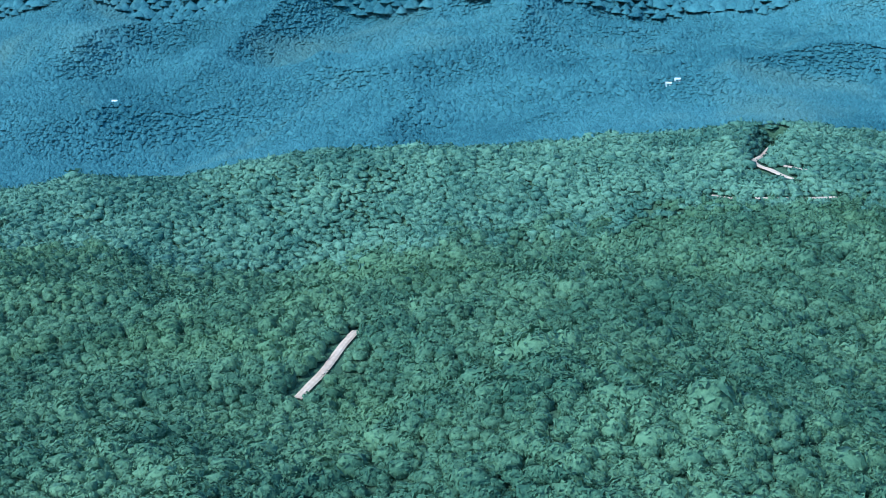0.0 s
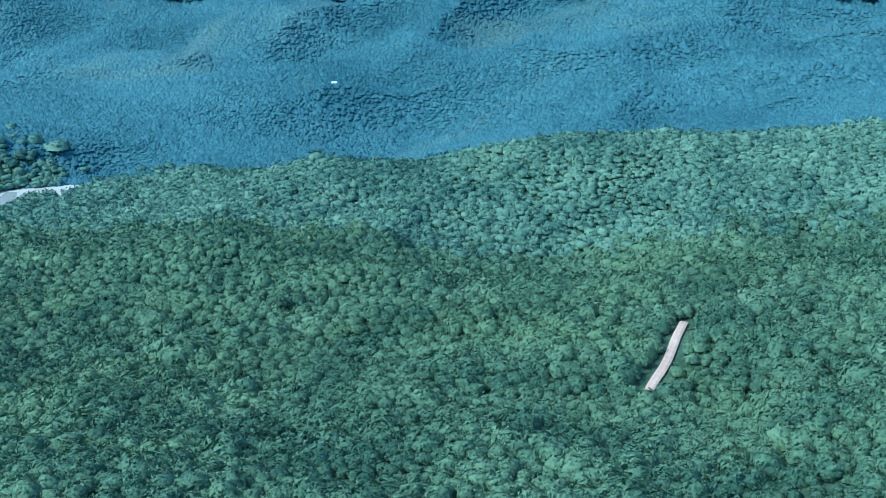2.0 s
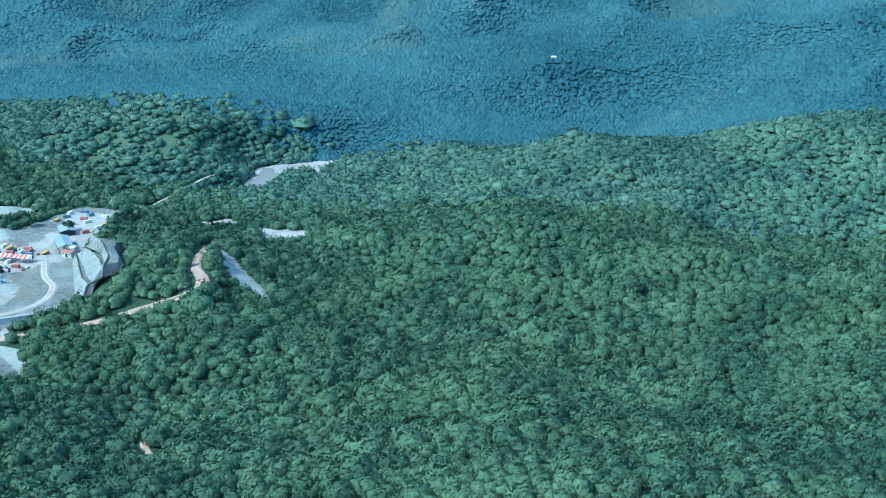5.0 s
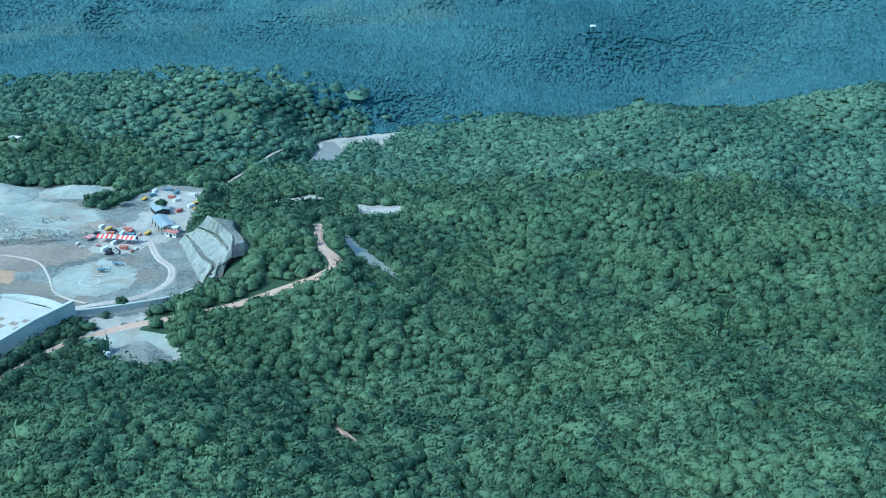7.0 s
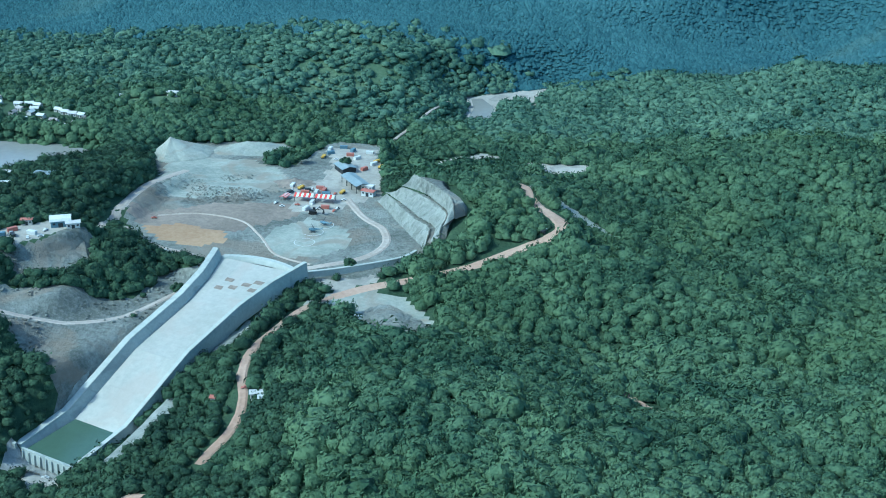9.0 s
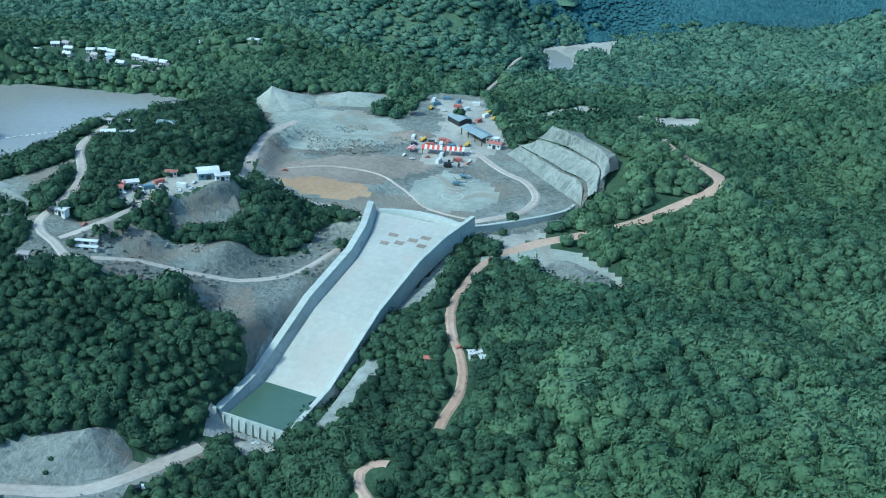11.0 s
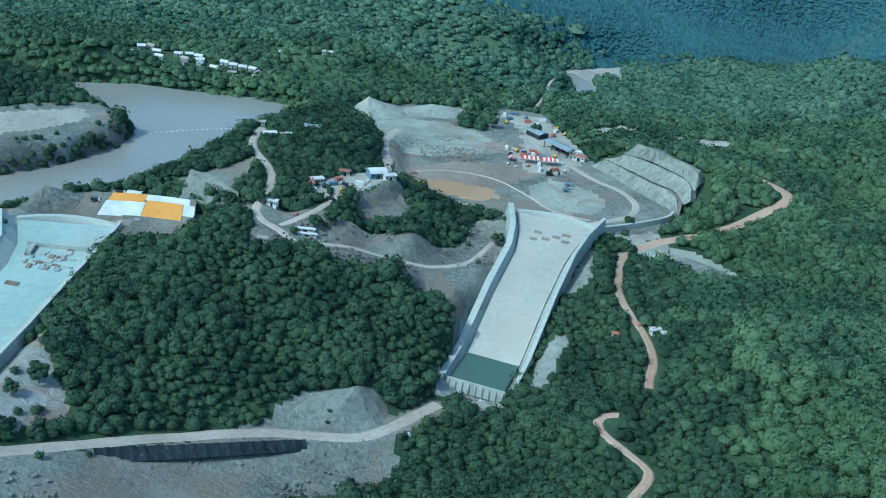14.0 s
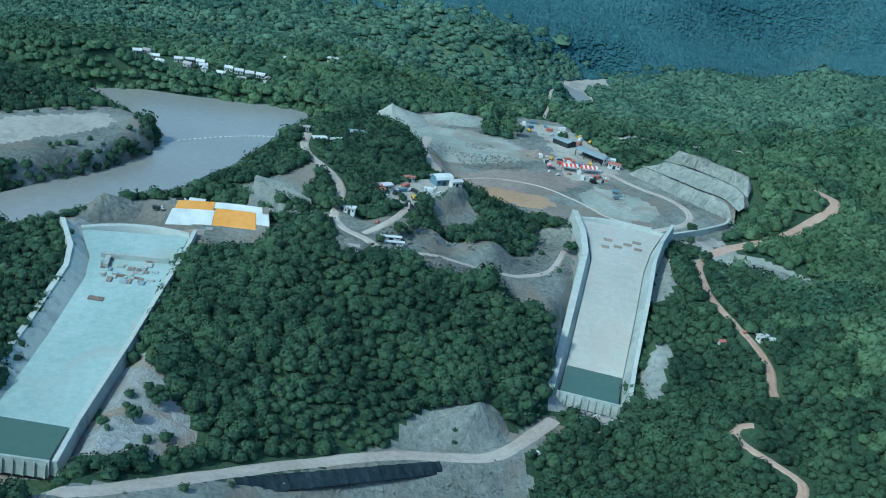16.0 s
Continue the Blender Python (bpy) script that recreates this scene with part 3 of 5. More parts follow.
def grow(name, label, x, y, rng, size, shapes, mat, lift=0.35):
    """Joins crowns at the points into one mesh."""
    z = ground_height(x, y)
    n = len(x)
    r = size * rng.lognormal(0, 0.22, n) * (1 + 0.28 * noise2(x, y, 13, 4))
    turn = rng.uniform(0, 2 * np.pi, n)
    tall = rng.uniform(0.8, 1.3, n)
    kind = rng.integers(0, len(shapes), n)
    vs, fs, base = [], [], 0
    for k, (sv, sf) in enumerate(shapes):
        s = np.where(kind == k)[0]
        c, d = np.cos(turn[s])[:, None], np.sin(turn[s])[:, None]
        px = (sv[:, 0] * c - sv[:, 1] * d) * r[s, None] + x[s, None]
        py = (sv[:, 0] * d + sv[:, 1] * c) * r[s, None] + y[s, None]
        pz = sv[:, 2] * (r * tall)[s, None] + (z[s] + lift * r[s] + 0.25)[:, None]
        vs.append(np.stack([px, py, pz], -1).reshape(-1, 3))
        fs.append((sf[None] + (base + np.arange(len(s)) * len(sv))[:, None, None]).reshape(-1, 3))
        base += len(s) * len(sv)
    ob = mesh_from(name, np.concatenate(vs), np.concatenate(fs), [mat])
    return tagged(ob, label, "forest", kind="stuff")


ground = build_ground()

NEAR_SHAPES = crown_shapes(16, 11, 1, 92, 0.66, 0.145)
MID_SHAPES = crown_shapes(10, 12, 1, 44, 0.6, 0.19)
FAR_SHAPES = crown_shapes(8, 13, 1, 14, 0.5, 0.26)
ROCK_SHAPES = crown_shapes(5, 19, 1, 0)
TINY_SHAPES = mound_shapes(7, 17)


def plant(name, label, region, gap, seed, size, shapes, mat, keep=None, lift=0.35):
    x, y, rng = scatter(*region, gap, seed)
    ok = wooded(x, y, size * 0.5)
    if keep is not None:
        ok &= keep(x, y)
    return grow(name, label, x[ok], y[ok], rng, size, shapes, mat, lift)


def near_edge(x, y):
    return y > 118 + np.clip(x, 0, 400) * 0.22


def west_wood(x, y):
    """The darker scrub of the site's own hills, with a ragged edge."""
    return x < 72 + 14 * noise2(x * 2.3, y * 2.3, 9, 43) + 8 * noise2(x, y, 30, 44)


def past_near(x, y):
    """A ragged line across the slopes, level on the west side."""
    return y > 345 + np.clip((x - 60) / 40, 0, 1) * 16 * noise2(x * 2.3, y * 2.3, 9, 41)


# ragged line where the haze-paled canopy colour starts
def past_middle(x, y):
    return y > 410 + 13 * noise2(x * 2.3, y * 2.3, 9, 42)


def sparse_field(x, y):
    """Thins the wood on the open field."""
    field = np.maximum.reduce([inside(x, y, f) for f in (FIELD_A, FIELD_B, FIELD_C)]) + 9 * noise2(x, y, 14, 22)
    return (field < 0) | (noise2(x * 7.3, y * 5.1, 3, 5) > 0.05)


plant("forest", "dense green broadleaf forest canopy on the slopes", (45, 460, 118, 365), 2.4, 1, 1.85, NEAR_SHAPES, FOLIAGE_LIGHT, lambda x, y: near_edge(x, y) & ~past_near(x, y) & ~west_wood(x, y))
plant("forest", "dark green scrubby forest on the hill between the spillways", (-125, 98, 118, 355), 1.8, 2, 1.38, NEAR_SHAPES, FOLIAGE, lambda x, y: near_edge(x, y) & ~past_near(x, y) & west_wood(x, y))
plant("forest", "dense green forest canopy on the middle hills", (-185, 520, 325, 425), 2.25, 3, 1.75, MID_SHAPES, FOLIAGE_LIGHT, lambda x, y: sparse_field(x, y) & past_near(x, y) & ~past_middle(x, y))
# paler than the middle hills: thin haze painted into the colour
plant("forest", "green forest canopy on the rising hills, paled by painted-in haze", (-190, 580, 395, 515), 2.0, 5, 1.65, FAR_SHAPES, FOLIAGE_FAINT_HAZE, lambda x, y: sparse_field(x, y) & past_middle(x, y) & ~beyond_ridge(x, y))
# the blue of these three woods is haze painted into the colour
plant("forest", "forest on the slopes past the valley, haze painted blue into its colour", (-210, 580, 445, 570), 1.4, 7, 1.12, TINY_SHAPES, FOLIAGE_BLUE_HAZE, beyond_ridge, lift=0.25)
plant("forest", "forest on the far slopes, haze painted blue into its colour", (-320, 640, 570, 800), 1.9, 4, 1.45, TINY_SHAPES, FOLIAGE_BLUE_HAZE, lift=0.2)
plant("forest", "forest on the far ranges, haze painted blue into its colour", (-450, 860, 800, 1400), 5.0, 6, 4.0, TINY_SHAPES, FOLIAGE_BLUE_HAZE, lift=0.6)


# ---------------------------------------------------------------- water
def sheet(name, poly, z, mat, label, category, grown=3.0):
    """A level sheet of water that reaches a little under its banks."""
    area = sum(a[0] * b[1] - b[0] * a[1] for a, b in zip(poly, poly[1:] + poly[:1]))
    bm, vs = bmesh.new(), []
    for i, (x, y) in enumerate(poly):
        (ax, ay), (bx, by) = poly[i - 1], poly[(i + 1) % len(poly)]
        e, f = Vector((x - ax, y - ay)).normalized(), Vector((bx - x, by - y)).normalized()
        n = Vector((e.y + f.y, -e.x - f.x)).normalized() * (grown if area > 0 else -grown)
        vs.append(bm.verts.new((x + n.x, y + n.y, z)))
    bmesh.ops.triangle_fill(bm, edges=[bm.edges.new((a, b)) for a, b in zip(vs, vs[1:] + vs[:1])], use_beauty=True)
    ob = part(name, bm, mat)
    return tagged(ob, label, category, kind="structure")


sheet("water_reservoir", SHORE, -2.2, LAKE_WATER, "still grey-brown silty water of the reservoir", "water", 3.5)
sheet("water_river", [(65, 430), (71.5, 431.5), (73, 440), (71, 450), (65, 460), (61, 459), (64.5, 446)], -7.4, LAKE_WATER, "shallow pale river pool between sand banks", "water", 0.0)


# ---------------------------------------------------------------- roads
def smooth_line(line, step=1.5):
    pts, out = [Vector(p) for p in line], []
    for i in range(len(pts) - 1):
        p0, p1, p2, p3 = pts[max(i - 1, 0)], pts[i], pts[i + 1], pts[min(i + 2, len(pts) - 1)]
        n = max(2, int((p2 - p1).length / step))
        for k in range(n):
            t = k / n
            out.append(0.5 * ((2 * p1) + (p2 - p0) * t + (2 * p0 - 5 * p1 + 4 * p2 - p3) * t * t + (3 * p1 - p0 - 3 * p2 + p3) * t ** 3))
    return out + [pts[-1]]


def road(name, line, half, mat, label, lift=0.0):
    pts, rings = smooth_line(line), []
    for i, p in enumerate(pts):
        d = (pts[min(i + 1, len(pts) - 1)] - pts[max(i - 1, 0)]).normalized()
        s = Vector((-d.y, d.x, 0)).normalized()
        a, b = (half * (1 + 0.14 * noise.noise(Vector((p.x * 0.22, p.y * 0.22, q)))) for q in (1.5, 8.5))
        ring = []
        for k in (-1.0, -0.5, 0.0, 0.5, 1.0):
            q = p + s * (a if k < 0 else b) * k
            z = ground_at(q.x, q.y) + (0.16 if abs(k) == 0.5 else 0.12 if k == 0 else -0.05) + lift
            ring.append((q.x, q.y, z))
        rings.append(ring)
    bm = bmesh.new()
    loft(bm, rings)
    return tagged(part(name, bm, mat), label, "road", kind="structure")


road("road", ROAD_NORTH, 1.5, DIRT_PINK, "pinkish dirt road running back behind the ridge")
road("road", ROAD_EAST, 1.8, DIRT_PINK, "wide pinkish dirt road bending along the ridge")
road("road", ROAD_DOWN, 1.05, DIRT_PINK, "winding brown dirt track down the wooded slope")
road("road", ROAD_LOW, 1.05, DIRT_PINK, "curving reddish dirt track among trees")
road("road", ROAD_FRONT, 1.7, DIRT_ROAD, "grey-brown dirt road below the wooded hill")
road("road", ROAD_HILL, 1.2, DIRT_ROAD, "pale dirt road climbing the wooded knoll")
road("road", ROAD_YARD, 1.0, DIRT_ROAD, "pale dirt road up to the hilltop yard")
road("road", ROAD_WEST, 1.5, DIRT_ROAD, "pale haul road along the edge of the pit")
road("road", ROAD_RING, 1.2, DIRT_ROAD, "pale ring road round the excavated basin")
road("road", TRACK_A, 0.4, DIRT_ROAD, "pale wheel track over the pit floor")
road("road", TRACK_C, 0.9, DIRT_ROAD, "dusty track over the grey fill")
road("road", TRAIL_A, 0.8, DIRT_PINK, "short narrow dirt trail in the forest", 0.15)
road("road", TRAIL_B, 0.95, DIRT_PINK, "straight pale dirt strip cut through the forest", 0.5)
for scar in SCARS:
    road("road", scar, 1.1, DIRT_PINK, "patch of reddish bare track in the hillside forest", 0.9)
road("road", TRAIL_FAR, 0.6, DIRT_ROAD, "thin pale track into the far woods", 0.2)


# ---------------------------------------------------------------- spillways
def spillway(name, label, stations, wall_left, wall_right, floor, columns, wing):
    """A concrete chute. stations: centre x, y, floor height, half width; floor: the material of its slabs."""
    top = thing(name, stations[0][0], stations[0][1], stations[0][2], 0, label, "spillway")
    back = Matrix.Translation(-Vector(stations[0][:3]))
    pts = []
    for i, (x, y, z, w) in enumerate(stations):
        a, b = stations[max(i - 1, 0)], stations[min(i + 1, len(stations) - 1)]
        d = Vector((b[0] - a[0], b[1] - a[1], 0)).normalized()
        pts.append((Vector((x, y, z)), Vector((-d.y, d.x, 0)), w, d))

    def at(s, k, up=0.0):
        """s: along the stations; k: across, -1 at the side on the chute's right hand looking down it, +1 on its left."""
        i = min(int(s), len(pts) - 2)
        t = s - i
        (p, n, w, d), (p2, n2, w2, d2) = pts[i], pts[i + 1]
        return p.lerp(p2, t) + n.lerp(n2, t).normalized() * (w + (w2 - w) * t) * k + Vector((0, 0, up))

    per = 4
    n = (len(stations) - 1) * per
    for i in range(n):
        for c in range(columns):
            k0, k1 = -1 + 2 * c / columns + 0.0009, -1 + 2 * (c + 1) / columns - 0.0009
            s0, s1 = i / per + 0.0008, (i + 1) / per - 0.0008
            bm = bmesh.new()
            lo = [at(s0, k0, -0.5), at(s0, k1, -0.5), at(s1, k1, -0.5), at(s1, k0, -0.5)]
            loft(bm, [[back @ p for p in lo], [back @ (p + Vector((0, 0, 0.5))) for p in lo]], True)
            part("slab_panel", bm, floor, top)
    for side, (h0, h1, thick, lean) in ((1, wall_left), (-1, wall_right)):
        bm = bmesh.new()
        rings = []
        for i in range(n + 1):
            s = i / per
            h = h0 + (h1 - h0) * s / (len(stations) - 1)
            f = at(s, side)
            out = (at(s, side * 1.1) - f).normalized()
            rings.append([back @ (f + Vector((0, 0, -0.6))), back @ (f + out * lean + Vector((0, 0, h))), back @ (f + out * (lean + thick) + Vector((0, 0, h))), back @ (f + out * (lean + thick + 0.5) + Vector((0, 0, -0.9)))])
        loft(bm, rings, True)
        part("side_wall", bm, CONCRETE_WALL, top, "pale grey concrete side wall")
        bm = bmesh.new()
        caps = []
        for i in range(n + 1):
            s = i / per
            h = h0 + (h1 - h0) * s / (len(stations) - 1)
            f = at(s, side)
            out = (at(s, side * 1.1) - f).normalized()
            a, b = lean - 0.08, lean + thick + 0.12
            caps.append([back @ (f + out * q + Vector((0, 0, h + u))) for q, u in ((a, 0.003), (a, 0.16), (b, 0.16), (b, 0.003))])
        loft(bm, caps, True)
        part("coping", bm, CONCRETE, top)
    # sill across the head, arched upstream
    bm = bmesh.new()
    rings = []
    for j in range(13):
        k = -1 + 2 * j / 12
        p, d = at(0, k), pts[0][3]
        bow = -d * (2.6 * (1 - k * k))
        rings.append([back @ (p + bow + d * q + Vector((0, 0, u))) for q, u in ((0.9, -0.7), (0.5, 0.55), (-0.6, 0.6), (-1.6, -0.9))])
    loft(bm, rings, True)
    part("sill", bm, CONCRETE, top, "arched concrete sill at the head of the chute")
    # end wall of the basin, with buttresses
    e = len(stations) - 1
    bm = bmesh.new()
    rings = []
    d = pts[-1][3]
    for k in (-1.08, 1.08):
        p = at(e - 0.001, k)
        rings.append([back @ (p + d * q + Vector((0, 0, u))) for q, u in ((0, -0.6), (0, 1.85), (0.45, 1.85), (0.6, -0.9))])
    loft(bm, rings, True)
    part("end_wall", bm, CONCRETE_WALL, top)
    for j in range(9):
        bm = bmesh.new()
        p = at(e - 0.001, -1 + 2 * j / 8) + d * 0.5
        side = pts[-1][1] * 0.11
        loft(bm, [[back @ (p + side * m + Vector((0, 0, -0.8))) for m in (-1, 1)] + [back @ (p + d * 0.45 + side * m + Vector((0, 0, -0.8))) for m in (1, -1)],
                  [back @ (p + side * m + Vector((0, 0, 1.5))) for m in (-1, 1)] + [back @ (p + d * 0.25 + side * m + Vector((0, 0, 1.5))) for m in (1, -1)]], True)
        part("buttress", bm, CONCRETE_WALL, top)
    if wing:
        (ax, ay), (bx, by), z, h = wing
        bm = bmesh.new()
        loft(bm, [[back @ Vector((ax, ay, z - 2)), back @ Vector((ax, ay, z + h)), back @ Vector((ax - 0.1, ay + 0.8, z + h)), back @ Vector((ax - 0.1, ay + 0.8, z - 2))],
                  [back @ Vector((bx, by, z - 2)), back @ Vector((bx, by, z + h)), back @ Vector((bx - 0.1, by + 0.8, z + h)), back @ Vector((bx - 0.1, by + 0.8, z - 2))]], True)
        part("wing_wall", bm, CONCRETE_WALL, top)
    return top, at


_, at_a = spillway("spillway", "long straight concrete spillway chute with a pool at its foot", [(46, 275.5, -0.6, 10.3), (43.8, 266, -2.0, 7.6), (41.4, 256.5, -3.6, 6.2), (36.6, 240.3, -7.2, 6.1), (31.2, 222.5, -14.9, 6.0), (27.7, 210.8, -16.2, 6.0)],
                         (3.2, 3.0, 0.7, 1.6), (2.0, 2.0, 1.3, 1.2), FLOOR_BUFF, 4, ((14.5, 213.5), (20.4, 211.8), -15.0, 1.6))
_, at_b = spillway("spillway", "wide concrete spillway chute still under construction", [(-65.3, 230, 1.6, 10.4), (-63.9, 219, 0.5, 7.9), (-64.3, 211, -0.7, 6.9), (-67, 192, -3.9, 6.5), (-70.3, 170, -6.6, 6.2), (-71.2, 159, -7.2, 6.2)],
                         (1.4, 1.6, 0.6, 0.8), (2.1, 1.3, 0.8, 3.2), FLOOR_TEAL, 4, None)


def pool(name, at, s0, s1, z, label):
    bm = bmesh.new()
    c = [at(s0, -0.98), at(s0, 0.98), at(s1, 0.98), at(s1, -0.98)]
    bm.faces.new([bm.verts.new((p.x, p.y, z)) for p in c])
    return tagged(part(name, bm, GREEN_WATER), label, "water", kind="structure")


pool("water_pool", at_a, 3.96, 4.99, -14.7, "murky green water in the stilling basin")
pool("water_pool", at_b, 4.02, 4.99, -6.3, "murky olive water in the stilling basin")


# ---------------------------------------------------------------- benched rock cut beside the pit
def bench_cut():
    """Three sloped faces, one above and behind the other, with a berm on each; the lines run along the top edges."""
    lines = [([(59.6, 327.9), (66.1, 318.1), (72.6, 308.0), (77.2, 301.4), (80.7, 295.6)], -1.9), ([(61.6, 326.4), (67.8, 317.9), (74.2, 309.0), (79.6, 303.0), (80.8, 292.7)], 1.6),
             ([(66.6, 322.2), (72.9, 318.0), (79.0, 311.3), (83.7, 304.4), (83.9, 294.7)], 5.0), ([(70.3, 322.2), (74.7, 318.7), (79.3, 313.3), (83.8, 307.5), (86.6, 299.8)], 8.6)]
    n = 72
    top = thing("rock_cut", 74, 306, -1.8, 0, "grey shotcreted rock slope cut in three curved benches", "rock slope", kind="structure")
    back = Vector((74, 306, -1.8))

    def along_line(k, s):
        pts = [Vector((*q, lines[k][1])) for q in lines[k][0]]
        u = s * (len(pts) - 1)
        i = min(int(u), len(pts) - 2)
        p0, p1, p2, p3 = pts[max(i - 1, 0)], pts[i], pts[i + 1], pts[min(i + 2, len(pts) - 1)]
        t = u - i
        return 0.5 * ((2 * p1) + (p2 - p0) * t + (2 * p0 - 5 * p1 + 4 * p2 - p3) * t * t + (3 * p1 - p0 - 3 * p2 + p3) * t ** 3)

    for b in range(3):
        bm, rings, berm = bmesh.new(), [], []
        for i in range(n + 1):
            s = i / n
            lo, hi = along_line(b, s), along_line(b + 1, s)
            d = Vector((hi.x - lo.x, hi.y - lo.y, 0)).normalized()
            low_end = min(1.0, 0.25 + s * 9, 0.25 + (1 - s) * (6 if b == 0 else 9))
            if b:
                lo = lo + d * 1.5 + Vector((0, 0, 0.05))
            ring = []
            for j in range(8):
                t = j / 7
                q = lo.lerp(Vector((hi.x, hi.y, lo.z + (hi.z - lo.z) * low_end)), t)
                w = 0.7 * noise.noise(Vector((i * 0.42, t * 0.9, b * 7.0))) + 0.65 * noise.noise(Vector((i * 1.1, t * 0.5, b * 3.0)))
                ring.append(q + d * w * (0.3 + 0.7 * t * (1 - t) * 4) + Vector((0, 0, 0.15 * w)) - back)
            rings.append(ring)
            edge = ring[-1]
            berm.append([edge, edge + d * 0.25 + Vector((0, 0, 0.12)), edge + d * 0.5 + Vector((0, 0, -0.45)), edge + d * 2.0 + Vector((0, 0, -0.35))] + ([edge + d * 4.5 + Vector((0, 0, -0.6)), edge + d * 8 + Vector((0, 0, -4.5))] if b == 2 else []))
        loft(bm, rings)
        part("face", bm, SHOTCRETE, top)
        bm = bmesh.new()
        loft(bm, berm)
        part("berm", bm, ROCK_FILL, top)


bench_cut()


def stepped_wall():
    foot, head = [(-45, 247, 2.6), (-38, 244.5, 2.8), (-31, 246, 4.2)], [(-44, 254.5, 8.4), (-37, 252, 8.0), (-31.5, 249, 6.4)]
    top = thing("stepped_slope", -38, 247, 3, 0, "pale shotcreted slope in low steps beside the knoll road", "rock slope", kind="structure")
    a, b = smooth_line(foot, 0.6), smooth_line(head, 0.6)
    n = min(len(a), len(b)) - 1
    for k in range(4):
        bm, rings = bmesh.new(), []
        for i in range(n + 1):
            p, q = a[int(i / n * (len(a) - 1))], b[int(i / n * (len(b) - 1))]
            w = 0.12 * noise.noise(Vector((i * 0.6, k * 5.0, 1.0)))
            f = lambda t, u: Vector((p.x + (q.x - p.x) * t, p.y + (q.y - p.y) * t + w, p.z + (q.z - p.z) * u)) - Vector((-38, 247, 3))
            t0, t1 = k / 4, (k + 1) / 4
            rings.append([f(t0, t0 - 0.1), f(t0 + 0.06, t1 - 0.02), f(t1 + 0.02, t1)])
        loft(bm, rings)
        part("step", bm, SHOTCRETE, top)


stepped_wall()


def slope_slab(corners, label):
    """A thick slab of sprayed concrete lying on a slope."""
    c = sum((Vector(q) for q in corners), Vector()) / len(corners)
    bm, rings = bmesh.new(), []
    (a0, a1), (b0, b1) = (Vector(corners[0]), Vector(corners[1])), (Vector(corners[3]), Vector(corners[2]))
    for i in range(9):
        p, q = a0.lerp(a1, i / 8), b0.lerp(b1, i / 8)
        up = [p.lerp(q, j / 8) + Vector((0, 0, 0.25 * noise.noise(Vector((i * 0.8, j * 0.8, c.x))))) - c for j in range(9)]
        rings.append(up + [v - Vector((0, 0, 2.2)) for v in up[::-1]])
    loft(bm, rings, True)
    ob = part("concrete_slope", bm, SHOTCRETE)
    ob.location = c
    tagged(ob, label, "concrete slope", kind="structure")


slope_slab([(19.2, 227.6, -6.2), (24.6, 233.6, -8.6), (25.2, 230.2, -11.2), (22.0, 225.0, -12.6)], "pale sprayed concrete slope beside the chute wall")


def wall_along(name, line, h, thick, mat, label, drop=1.2):
    """A low wall that follows a line on the plan."""
    pts = smooth_line(line, 1.0)
    o = pts[0]
    top = thing(name, o.x, o.y, o.z, 0, label, "wall", kind="structure")
    bm, rings, cap = bmesh.new(), [], []
    for i, p in enumerate(pts):
        d = (pts[min(i + 1, len(pts) - 1)] - pts[max(i - 1, 0)]).normalized()
        s = Vector((-d.y, d.x, 0)).normalized() * thick
        q = p - o
        rings.append([q + Vector((0, 0, -drop)), q + Vector((0, 0, h)), q + s + Vector((0, 0, h)), q + s + Vector((0, 0, -drop))])
        cap.append([q - s * 0.2 + Vector((0, 0, h + 0.003)), q - s * 0.2 + Vector((0, 0, h + 0.14)), q + s * 1.25 + Vector((0, 0, h + 0.14)), q + s * 1.25 + Vector((0, 0, h + 0.003))])
    loft(bm, rings, True)
    part("wall_body", bm, mat, top)
    bm = bmesh.new()
    loft(bm, cap, True)
    part("coping", bm, CONCRETE, top)


wall_along("retaining_wall", [(56.6, 273.6, -2.4), (62, 276.5, -2.4), (70, 281.5, -2.2), (77, 287, -2.0), (79.5, 291.5, -1.8)], 1.9, 0.5, CONCRETE_WALL, "dark curved concrete retaining wall beside the spillway head")
wall_along("guide_wall", [(15, 281, -1.8), (26, 277.6, -1.8), (33, 274.6, -1.8), (35.2, 273.2, -1.6)], 0.6, 0.5, CONCRETE, "low pale guide wall along the basin edge")


